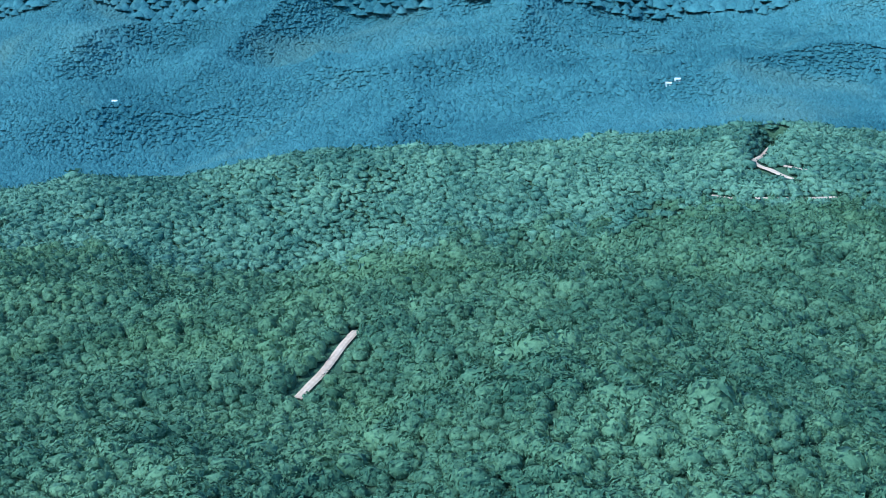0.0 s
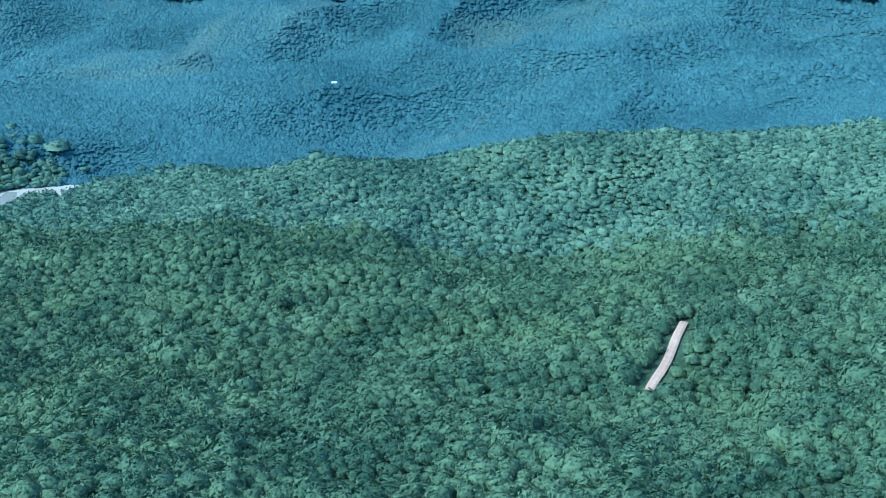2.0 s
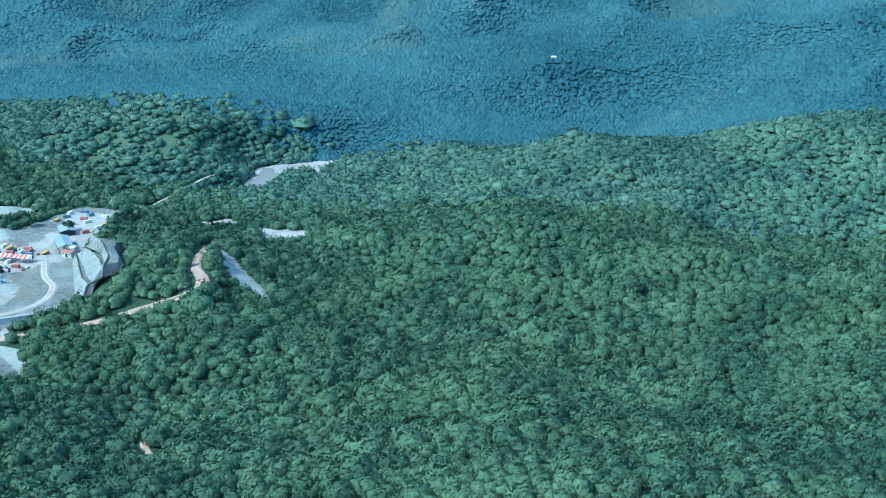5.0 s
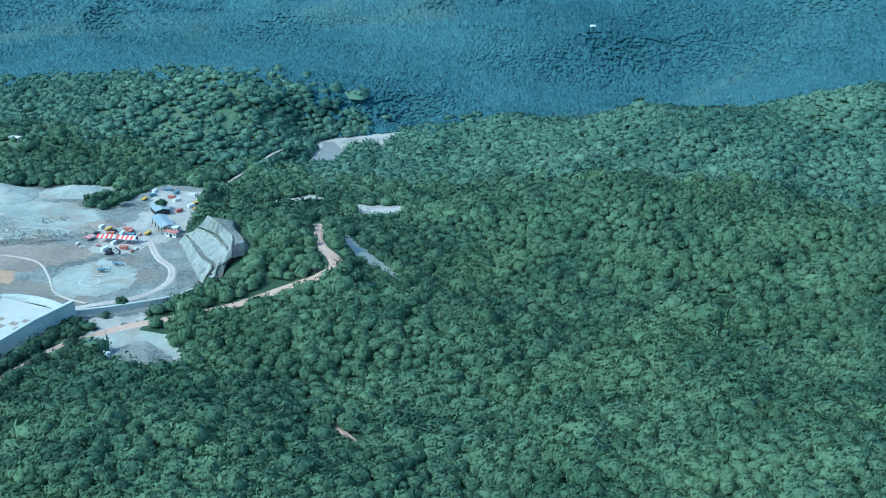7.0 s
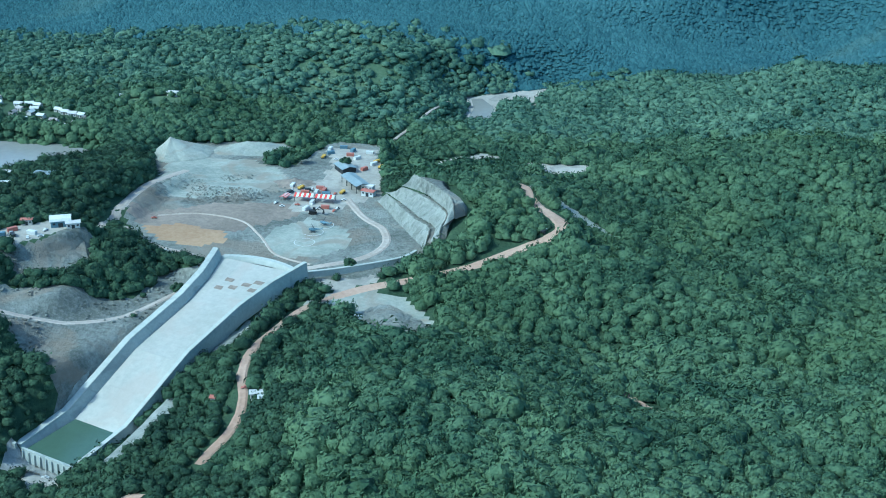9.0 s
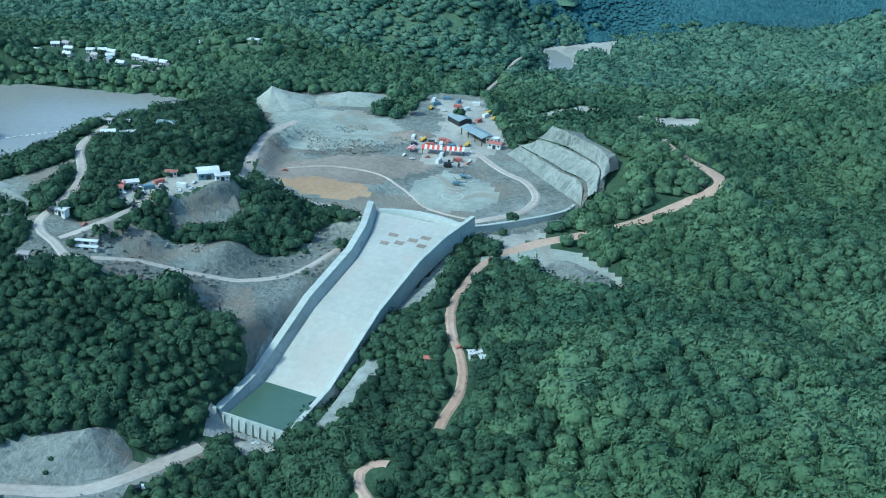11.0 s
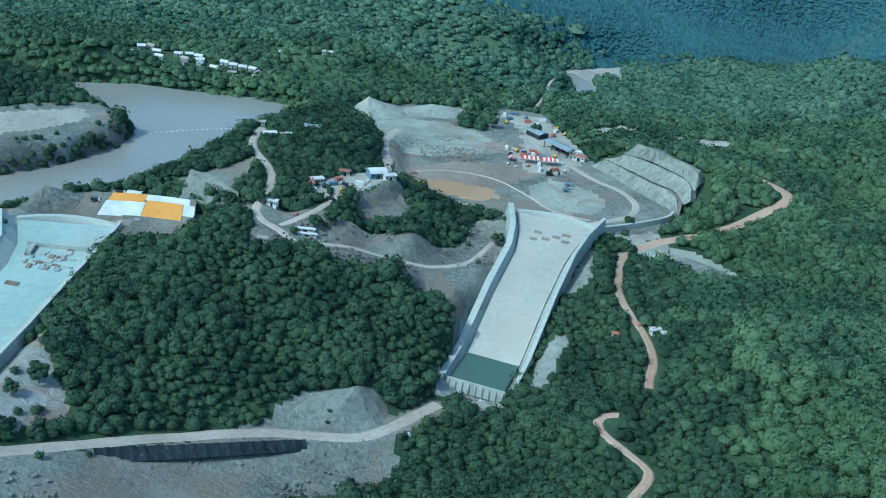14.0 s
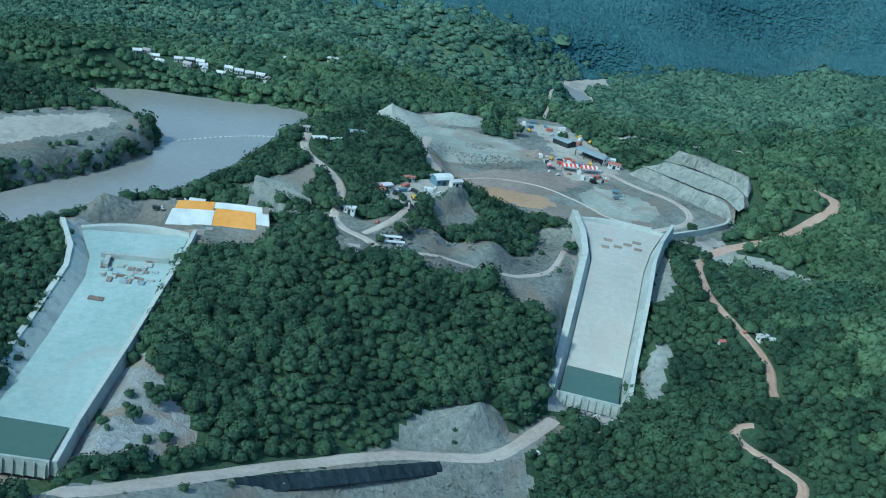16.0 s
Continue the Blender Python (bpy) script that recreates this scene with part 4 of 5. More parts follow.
# ---------------------------------------------------------------- buildings and vehicles
def shed(name, x, y, turn, l, w, h, roof, wall, label, category="shed", open_front=False, arched=False, group="", z=None):
    """A shed, centre at the origin: posts or walls and a roof with thickness."""
    top = thing(name, x, y, ground_at(x, y) if z is None else z, turn, label, category, group)
    if open_front:
        for sx in (-1, -0.33, 0.33, 1):
            for sy in (-1, 1):
                bm = bmesh.new()
                box(bm, sx * (l / 2 - 0.15) - 0.09, sy * (w / 2 - 0.15) - 0.09, -0.4, sx * (l / 2 - 0.15) + 0.09, sy * (w / 2 - 0.15) + 0.09, h)
                part("post", bm, DARK_STEEL, top)
        bm = bmesh.new()
        box(bm, -l / 2 + 0.3, w / 2 - 0.4, -0.4, l / 2 - 0.3, w / 2 - 0.3, h * 0.95)
        part("back_wall", bm, wall, top)
    else:
        bm = bmesh.new()
        box(bm, -l / 2, -w / 2, -0.5, l / 2, w / 2, h, 0.03)
        part("wall", bm, wall, top)
        bm = bmesh.new()
        box(bm, -l * 0.12, -w / 2 - 0.05, -0.2, l * 0.12, -w / 2 + 0.02, h * 0.72)
        part("door", bm, DARK_STEEL, top)
        for sx in (-0.33, 0.33):
            bm = bmesh.new()
            box(bm, sx * l - l * 0.07, -w / 2 - 0.04, h * 0.42, sx * l + l * 0.07, -w / 2 + 0.02, h * 0.75)
            part("window", bm, DARK_STEEL, top)
    bm, rings = bmesh.new(), []
    n = 9 if arched else 3
    rise = w * (0.28 if arched else 0.14)
    for sx in (-1, 1):
        up, lo = [], []
        for k in range(n):
            a = -1 + 2 * k / (n - 1)
            z_ = h + rise * ((1 - a * a) ** 0.5 if arched else 1 - abs(a))
            up.append((sx * (l / 2 + 0.25), a * (w / 2 + 0.22), z_ + 0.10))
            lo.append((sx * (l / 2 + 0.25), a * (w / 2 + 0.22), z_ + 0.004))
        rings.append(up + lo[::-1])
    loft(bm, rings, True)
    part("roof", bm, roof, top)
    if not open_front:
        for sx in (-1, 1):
            bm = bmesh.new()
            pts = [(sx * l / 2 * 0.985, (-1 + 2 * k / (n - 1)) * w / 2 * 0.98, h - 0.02 + rise * ((1 - (-1 + 2 * k / (n - 1)) ** 2) ** 0.5 if arched else 1 - abs(-1 + 2 * k / (n - 1)))) for k in range(n)]
            bm.faces.new([bm.verts.new(p) for p in pts])
            part("gable", bm, wall, top)
    return top


shed("warehouse", 51, 337, -50, 10.5, 4.0, 1.9, METAL_ROOF, DARK_STEEL, "long grey metal-roofed warehouse open along one side", "warehouse", True, z=-1.8)
shed("workshop", 44.5, 349, -50, 6, 4.2, 1.6, METAL_ROOF, DARK_STEEL, "low wide grey-roofed workshop behind the warehouse", "workshop", z=-1.8)
shed("office_hut", 56.5, 331, -12, 3.6, 1.8, 1.3, RED_PAINT, WHITE_PAINT, "small site hut with a reddish roof", "hut", z=-1.8)
shed("office_hut", 55.5, 334, -12, 3.4, 1.6, 1.8, WHITE_PAINT, WHITE_PAINT, "small white site office beside the warehouse", "hut", z=-1.8)
shed("hangar", -1.2, 271.5, 28, 4.4, 3.0, 1.5, WHITE_PAINT, BLUE_PAINT, "white arched-roof hangar with blue walls on the knoll", "hangar", arched=True)
shed("hilltop_pavilion", -21, 299, 8, 4.6, 3.2, 1.5, METAL_ROOF, PALE_HOUSE, "pale green roofed pavilion on the wooded ridge", "pavilion", True)
for x, y, turn, l, w, roof, label in ((-31, 287, 20, 3.2, 1.9, WHITE_PAINT, "small pale-roofed hut in the trees"), (-27.5, 289, 24, 4.4, 1.4, WHITE_PAINT, "long low pale-roofed hut in the trees"), (-35, 296, 0, 2.4, 1.8, TIN_ROOF, "small tin-roofed hut at the road end"),
                                      (-32, 299, 10, 2.2, 1.6, TIN_ROOF, "small tin-roofed hut at the road end"), (-16.5, 258.5, 15, 2.4, 1.6, RED_PAINT, "small hut with a reddish roof on the yard"), (-15, 262, 30, 3.0, 1.8, TIN_ROOF, "tin-roofed hut on the hilltop yard"),
                                      (-17, 261, 10, 2.2, 1.6, RED_PAINT, "small hut with a reddish roof on the yard"), (-9, 270, 20, 2.4, 1.2, RED_PAINT, "small hut with a reddish roof on the yard"), (2.2, 271, 30, 3.0, 1.8, TIN_ROOF, "pinkish tin-roofed lean-to beside the hangar"),
                                      (-23, 246, -10, 2.4, 1.6, TIN_ROOF, "small tin-roofed hut by the road fork"), (65, 222.5, 20, 2.2, 1.4, TIN_ROOF, "small tin-roofed hut beside the dirt track"), (67, 221, 20, 1.8, 1.2, WHITE_PAINT, "small white hut beside the dirt track"),
                                      (57, 222.5, 5, 2.0, 1.2, RED_PAINT, "small hut with a reddish roof beside the track"), (75, 254.5, -10, 1.8, 1.2, WHITE_PAINT, "small white hut on the spoil pad"), (-55.5, 248, 0, 3.0, 1.8, WHITE_PAINT, "small white-roofed hut above the covered embankment"),
                                      (-35, 345, 0, 5.5, 2.4, WHITE_PAINT, "white-roofed landing shed at the reservoir shore"), (-29, 394, 0, 3.6, 2.2, PALE_HOUSE, "pale farmhouse at the edge of the wood"), (-22, 228, 0, 2.0, 1.4, TIN_ROOF, "small tin-roofed hut on the hill crest")):
    shed("hut", x, y, turn, l, w, 1.3, roof, PALE_HOUSE, label, "hut")


def striped_tent(x, y, turn):
    """A market-like tent roof of red and white strips on poles."""
    top = thing("striped_tent", x, y, -1.8, turn, "red and white striped tent on the work yard", "tent", "tents on the yard")
    l, w, h = 5.2, 3.2, 1.6
    for sx in (-1, 1):
        for sy in (-1, 1):
            bm = bmesh.new()
            bmesh.ops.create_cone(bm, cap_ends=True, segments=8, radius1=0.06, radius2=0.06, depth=h + 0.1, matrix=Matrix.Translation((sx * l * 0.46, sy * w * 0.46, h / 2)))
            part("pole", bm, DARK_STEEL, top)
    for k in range(8):
        x0, x1 = -l / 2 + l * k / 8, -l / 2 + l * (k + 1) / 8
        bm = bmesh.new()
        loft(bm, [[(q, -w / 2, h), (q, 0, h + 0.6), (q, w / 2, h), (q, w / 2, h - 0.06), (q, 0, h + 0.54), (q, -w / 2, h - 0.06)] for q in (x0, x1)], True)
        part("strip", bm, RED_CLOTH if k % 2 == 0 else WHITE_PAINT, top, "red cloth strip" if k % 2 == 0 else "white cloth strip")
    return top


tent = striped_tent(41, 322.5, 4)
copy_thing(tent, pose(46.8, 322.8, -1.8, 0, 0, 4))
copy_thing(tent, pose(35.6, 322.4, -1.8, 0, 0, 80) @ Matrix.Scale(0.62, 4))


def container(name, mat, label):
    top = thing(name, 0, 0, 0, 0, label, "container", "containers on the yard")
    bm = bmesh.new()
    box(bm, -1.5, -0.62, 0.0, 1.5, 0.62, 1.25, 0.02)
    part("body", bm, mat, top)
    for sx in (-1, 1):
        bm = bmesh.new()
        for k in range(9):
            box(bm, -1.4 + k * 0.34, sx * 0.62 - 0.02, 0.08, -1.28 + k * 0.34, sx * 0.62 + 0.03, 1.18)
        part("side_ribs", bm, mat, top)
    bm = bmesh.new()
    box(bm, 1.5, -0.55, 0.06, 1.54, 0.55, 1.18)
    part("door", bm, DARK_STEEL, top)
    return top


def wheel(parent, x, y, r, w=0.22):
    bm = bmesh.new()
    bmesh.ops.create_cone(bm, cap_ends=True, segments=14, radius1=r, radius2=r, depth=w, matrix=Matrix.Translation((x, y, r)) @ Matrix.Rotation(radians(90), 4, "X"))
    tyre = part("wheel", bm, RUBBER, parent, "black rubber wheel")
    bm = bmesh.new()
    bmesh.ops.create_cone(bm, cap_ends=True, segments=10, radius1=r * 0.5, radius2=r * 0.5, depth=w + 0.03, matrix=Matrix.Translation((x, y, r)) @ Matrix.Rotation(radians(90), 4, "X"))
    part("rim", bm, METAL_ROOF, tyre)


def truck(mat, bed, label):
    top = thing("truck", 0, 0, 0, 0, label, "truck", "parked site trucks")
    bm = bmesh.new()
    box(bm, -1.35, -0.4, 0.3, 1.5, 0.4, 0.46)
    part("chassis", bm, DARK_STEEL, top)
    bm = bmesh.new()
    loft(bm, [[(0.75, s * 0.48, 0.46), (1.55, s * 0.48, 0.46), (1.55, s * 0.48, 0.85), (1.3, s * 0.45, 1.25), (0.78, s * 0.45, 1.25)] for s in (-1, 1)], True)
    part("cab", bm, mat, top)
    bm = bmesh.new()
    loft(bm, [[(1.50, s * 0.40, 0.90), (1.565, s * 0.40, 0.88), (1.345, s * 0.40, 1.2), (1.28, s * 0.40, 1.19)] for s in (-1, 1)], True)
    part("windscreen", bm, DARK_STEEL, top)
    bm = bmesh.new()
    loft(bm, [[(-1.45, s * 0.54, 0.5), (0.65, s * 0.54, 0.5), (0.68, s * 0.6, 1.15), (-1.55, s * 0.6, 1.05)] for s in (-1, 1)], True)
    part("load_bed", bm, bed, top)
    for x in (-1.0, -0.45, 1.1):
        for y in (-0.45, 0.45):
            wheel(top, x, y, 0.3)
    return top


def pickup(mat, label):
    top = thing("pickup", 0, 0, 0, 0, label, "car", "parked pickups")
    bm = bmesh.new()
    prof = [(-0.95, 0.22), (-0.97, 0.50), (-0.25, 0.52), (-0.2, 0.80), (0.32, 0.80), (0.52, 0.54), (0.95, 0.48), (0.97, 0.22)]
    loft(bm, [[(x, s * 0.36, z) for x, z in prof] for s in (-1, 1)], True)
    part("body", bm, mat, top)
    bm = bmesh.new()
    loft(bm, [[(-0.2, s * 0.365, 0.55), (-0.17, s * 0.365, 0.76), (0.29, s * 0.365, 0.76), (0.45, s * 0.365, 0.56)] for s in (-1, 1)], True)
    part("window", bm, DARK_STEEL, top)
    for x in (-0.6, 0.6):
        for y in (-0.33, 0.33):
            wheel(top, x, y, 0.19, 0.14)
    return top


def place(makers, spots, seed, size=0.75):
    """Sets the first of each kind and copies it for the rest."""
    rng, made = random.Random(seed), {}
    for x, y, turn in spots:
        k = rng.randrange(len(makers))
        m = pose(x, y, ground_at(x, y), 0, 0, turn)
        if k not in made:
            made[k] = makers[k]()
            made[k].matrix_basis = m @ Matrix.Scale(size, 4)
        else:
            copy_thing(made[k], m)


MAKERS = [
    lambda: container("container", WHITE_PAINT, "white ribbed steel site container on bare ground"),
    lambda: container("container", RED_PAINT, "red ribbed steel site container on bare ground"),
    lambda: container("container", BLUE_PAINT, "blue ribbed steel site container on bare ground"),
    lambda: truck(WHITE_PAINT, DARK_STEEL, "white tipper truck with a dark bed, parked"),
    lambda: truck(YELLOW_PAINT, YELLOW_PAINT, "yellow tipper truck parked on the site"),
    lambda: pickup(WHITE_PAINT, "white pickup parked on bare ground"),
    lambda: pickup(RED_PAINT, "red pickup parked on bare ground"),
    lambda: pickup(WHITE_PAINT, "white pickup parked on bare ground"),
]
_r = random.Random(5)
yard_spots = [(_r.uniform(34, 52), _r.uniform(315, 333), _r.choice((0, 8, 90, 75, 12)) + _r.uniform(-6, 6)) for _ in range(90)]
yard_spots = [s for i, s in enumerate(yard_spots) if all(math.hypot(s[0] - o[0], s[1] - o[1]) > 1.9 for o in yard_spots[:i]) and all(math.hypot(s[0] - a, s[1] - b) > 3.1 for a, b in ((41, 322.5), (46.8, 322.8), (35.6, 322.4)))]
place(MAKERS, yard_spots, 1)
plant_spots = [(_r.uniform(34, 47), _r.uniform(357, 371), _r.uniform(0, 90)) for _ in range(26)] + [(_r.uniform(48, 55), 352 + _r.uniform(-3, 3) + k * 0.8, _r.uniform(50, 70)) for k in range(10)]
place(MAKERS[:6], [s for i, s in enumerate(plant_spots) if all(math.hypot(s[0] - o[0], s[1] - o[1]) > 2.6 for o in plant_spots[:i])], 2)
hill_spots = [(_r.uniform(-15, 1), _r.uniform(257, 275), _r.uniform(0, 180)) for _ in range(46)]
place(MAKERS, [s for i, s in enumerate(hill_spots) if inside(np.array([s[0]]), np.array([s[1]]), HILL_YARD)[0] > 0.6 and all(math.hypot(s[0] - o[0], s[1] - o[1]) > 2.2 for o in hill_spots[:i]) and math.hypot(s[0] + 1.2, s[1] - 271.5) > 4.2], 3)
place(MAKERS[3:], [(72, 255.5, 10), (74, 257, 60), (108.5, 300.5, 70), (62, 224.5, 30), (-17, 243, 80), (-19, 226, 10), (-63, 243, 0), (-59, 249, 10), (14, 191.5, 25), (8, 300, 10), (29, 207.2, 5), (-24, 248, 20)], 4)
for x, y in ((-14, 237.5), (-13.4, 236)):
    shed("long_trailer", x, y, 4, 4.2, 0.7, 0.6, WHITE_PAINT, WHITE_PAINT, "long low white trailer on the grey fill", "trailer", group="long white trailers")


def helipad(x, y, r=2.6):
    bm = bmesh.new()
    rings = []
    for k in range(41):
        a = 2 * math.pi * k / 40
        rings.append([(x + q * math.cos(a), y + q * math.sin(a), ground_at(x, y) + 0.06) for q in (r, r - 0.14)])
    loft(bm, rings)
    tagged(part("helipad_ring", bm, WHITE_PAINT), "white painted landing circle on the earth", "helipad", "landing circles", kind="structure")


def helicopter(x, y, turn):
    top = thing("helicopter", x, y, ground_at(x, y) + 0.05, turn, "small dark helicopter standing on its landing circle", "helicopter", "parked helicopters")
    bm = bmesh.new()
    rings = []
    for px, rz, ry in ((1.15, 0.06, 0.05), (0.95, 0.3, 0.28), (0.4, 0.42, 0.4), (-0.3, 0.42, 0.38), (-0.8, 0.22, 0.2), (-2.3, 0.07, 0.07)):
        rings.append([(px, ry * math.cos(2 * math.pi * k / 12), 0.72 + (0.12 if px < -0.5 else 0) + rz * math.sin(2 * math.pi * k / 12)) for k in range(12)])
    loft(bm, rings, True)
    part("fuselage", bm, BLUE_PAINT, top)
    bm = bmesh.new()
    loft(bm, [[(-2.3, s, 0.7), (-2.55, s, 1.35), (-2.3, s, 1.35), (-2.0, s, 0.85)] for s in (-0.03, 0.03)], True)
    part("tail_fin", bm, BLUE_PAINT, top)
    bm = bmesh.new()
    bmesh.ops.create_cone(bm, cap_ends=True, segments=8, radius1=0.07, radius2=0.05, depth=0.4, matrix=Matrix.Translation((0, 0, 1.3)))
    part("mast", bm, DARK_STEEL, top)
    for a in (20, 110, 200, 290):
        bm = bmesh.new()
        vs = box(bm, 0.08, -0.07, 1.48, 1.9, 0.07, 1.51)
        bmesh.ops.rotate(bm, verts=bm.verts, cent=(0, 0, 0), matrix=Matrix.Rotation(radians(a), 3, "Z"))
        part("rotor_blade", bm, DARK_STEEL, top)
    for s in (-1, 1):
        bm = bmesh.new()
        box(bm, -0.8, s * 0.42 - 0.03, 0.0, 0.9, s * 0.42 + 0.03, 0.06)
        for px in (-0.4, 0.4):
            box(bm, px - 0.03, s * 0.36 - 0.03, 0.05, px + 0.03, s * 0.36 + 0.03, 0.5)
        part("skid", bm, DARK_STEEL, top)


for hx, hy in ((51.5, 306.5), (50.5, 300.8), (50.5, 294)):
    helipad(hx, hy)
helicopter(51.5, 306.5, 160), helicopter(50.5, 300.8, 190)


def excavator(x, y, turn):
    top = thing("excavator", x, y, ground_at(x, y), turn, "dark tracked excavator at rest on the pit floor", "excavator")
    for s in (-1, 1):
        bm = bmesh.new()
        loft(bm, [[(1.1 * math.cos(a) if abs(math.cos(a)) > 0.5 else 1.0 * math.cos(a), s * 0.55 + o, 0.3 + 0.3 * math.sin(a)) for a in [2 * math.pi * k / 14 for k in range(14)]] for o in (-0.18, 0.18)], True)
        part("track", bm, RUBBER, top)
    bm = bmesh.new()
    box(bm, -1.0, -0.6, 0.62, 0.6, 0.6, 1.15, 0.06)
    part("housing", bm, DARK_STEEL, top)
    bm = bmesh.new()
    box(bm, 0.0, 0.1, 1.1, 0.65, 0.58, 1.75, 0.05)
    part("cab", bm, DARK_STEEL, top)
    bm = bmesh.new()
    loft(bm, [[(0.5, s, 0.95), (0.7, s, 0.85), (1.75, s, 2.15), (2.9, s, 1.25), (2.85, s, 1.05), (1.75, s, 1.9)] for s in (-0.14, 0.1)], True)
    part("boom", bm, DARK_STEEL, top)
    bm = bmesh.new()
    loft(bm, [[(2.8, s, 1.2), (3.0, s, 1.15), (3.05, s, 0.3), (2.6, s, 0.1), (2.45, s, 0.4)] for s in (-0.3, 0.26)], True)
    part("bucket", bm, DARK_STEEL, top)


excavator(46.5, 312.8, 10), excavator(-14, 228.5, 200), excavator(-9, 250, 120)


# ---------------------------------------------------------------- boom of floats
bm = bmesh.new()
bmesh.ops.create_cone(bm, cap_ends=True, segments=10, radius1=0.22, radius2=0.22, depth=0.9, matrix=Matrix.Rotation(radians(90), 4, "Y"))
float_ = tagged(part("boom_float", bm, WHITE_PAINT), "white float of the boom across the reservoir", "float", "floats of the boom")
for k in range(22):
    t = k / 21
    m = pose(-67 + 26 * t, 305 + 15 * t + 2.0 * math.sin(t * 3.1), -2.15, 0, 0, 30 + 10 * math.sin(k))
    if k == 0:
        float_.matrix_basis = m
    else:
        copy_thing(float_, m)


# ---------------------------------------------------------------- covered embankment, liner, spoil heaps
def embankment():
    top = thing("covered_embankment", -55, 233, 2, 0, "earth embankment covered with orange and white sheets", "embankment")
    back = Matrix.Translation((55, -233, -2))

    def at(u, v, up=0.0):
        """u along, v up the slope."""
        u_ = -62.5 + 19.5 * u
        return back @ Vector((u_ + 2.0 + 2.2 * v * (0.6 - u), 236.8 + 6.4 * v + 1.6 * u - 3.0 * (u - 0.5) ** 2, 1.7 + 3.2 * (v if v < 0 else v ** 0.85) + up))

    bm = bmesh.new()
    loft(bm, [[at(-0.06 + 1.16 * i / 20, v) for v in (-0.32, -0.14, 0.0, 0.35, 0.7, 1.0)] + [at(-0.06 + 1.16 * i / 20, 1.0) + Vector((0, 6, -4.6))] for i in range(21)])
    part("earth", bm, ROCK_FILL, top)
    for u0, u1, v0, v1, mat, label in ((0.0, 0.47, 0.0, 0.62, WHITE_PAINT, "white plastic sheet"), (0.475, 0.94, 0.0, 0.72, ORANGE_SHEET, "orange plastic sheet"), (0.02, 0.45, 0.625, 0.99, ORANGE_SHEET, "orange plastic sheet"),
                                       (0.455, 1.02, 0.725, 0.99, WHITE_PAINT, "white plastic sheet"), (0.945, 1.09, 0.25, 0.72, WHITE_PAINT, "white plastic sheet")):
        bm, rings = bmesh.new(), []
        for i in range(13):
            u = u0 + (u1 - u0) * i / 12
            ring = [at(u, v0 + (v1 - v0) * k / 10, 0.10 + 0.05 * noise.noise(Vector((u * 40, k * 0.9, u0 * 9)))) for k in range(11)]
            rings.append(ring + [p - Vector((0, 0, 0.05)) for p in ring[::-1]])
        loft(bm, rings, True)
        part("sheet", bm, mat, top, label)


embankment()


def liner():
    a, b = Vector((-38.5, 164.2, 0)), Vector((-4.5, 182.8, 0))
    d = (b - a).normalized()
    s = Vector((d.y, -d.x, 0))
    za, zb = ground_at(a.x, a.y) + 0.5, ground_at(b.x, b.y) + 0.5
    top = thing("liner_strip", a.x, a.y, za, 0, "long black plastic liner laid over a bank", "plastic liner")
    for k in range(18):
        bm, rings = bmesh.new(), []
        for i in range(4):
            t = (k + i / 3 * 0.985) / 18
            p = a.lerp(b, t) - a
            p.z = (zb - za) * t
            w = 2.7 - 0.9 * t
            ring = [p + s * (w * v) + Vector((0, 0, -1.3 * v + 0.14 * noise.noise(Vector((k * 3.1 + i, v * 4, 0))) + (0.10 if i in (0, 3) else 0.0))) for v in (-0.06, 0.0, 0.25, 0.5, 0.75, 1.0)]
            rings.append(ring + [q - Vector((0, 0, 0.25)) for q in ring[::-1]])
        loft(bm, rings, True)
        part("liner_sheet", bm, BLACK_LINER, top)


liner()


def heap(name, x, y, rx, ry, h, mat, label, seed, turn=0.0, lean=(0.0, 0.0)):
    """A spoil heap: a rounded cone with runnels."""
    bm, rings = bmesh.new(), []
    n = 40
    for j in range(12):
        t = j / 11
        ring = []
        for k in range(n):
            a = 2 * math.pi * k / n
            w = 1 + 0.26 * noise.noise(Vector((math.cos(a) * 1.9, math.sin(a) * 1.6, seed))) + 0.10 * noise.noise(Vector((math.cos(a) * 7, math.sin(a) * 7, seed)))
            q = t * w
            ring.append((rx * q * math.cos(a), ry * q * math.sin(a), h * (1 - t) - (0.9 if t == 1 else 0)))
        rings.append(ring)
    rings[0] = [(0.02 * math.cos(2 * math.pi * k / n), 0.02 * math.sin(2 * math.pi * k / n), h) for k in range(n)]
    loft(bm, rings, True)
    ca, sa = math.cos(radians(turn)), math.sin(radians(turn))
    for v in bm.verts:
        px, py, pz = v.co
        top = max(0.0, pz) / h
        gx, gy = x + px * ca - py * sa + lean[0] * top, y + px * sa + py * ca + lean[1] * top
        v.co = (gx - x, gy - y, ground_at(gx, gy) - ground_at(x, y) + pz * (0.62 + 0.38 * top) + 0.25 * noise.noise(Vector((gx * 0.6, gy * 0.6, seed))))
    ob = part(name, bm, mat)
    ob.matrix_basis = pose(x, y, ground_at(x, y) - 0.1)
    return tagged(ob, label, "gravel mound", "gravel mounds")


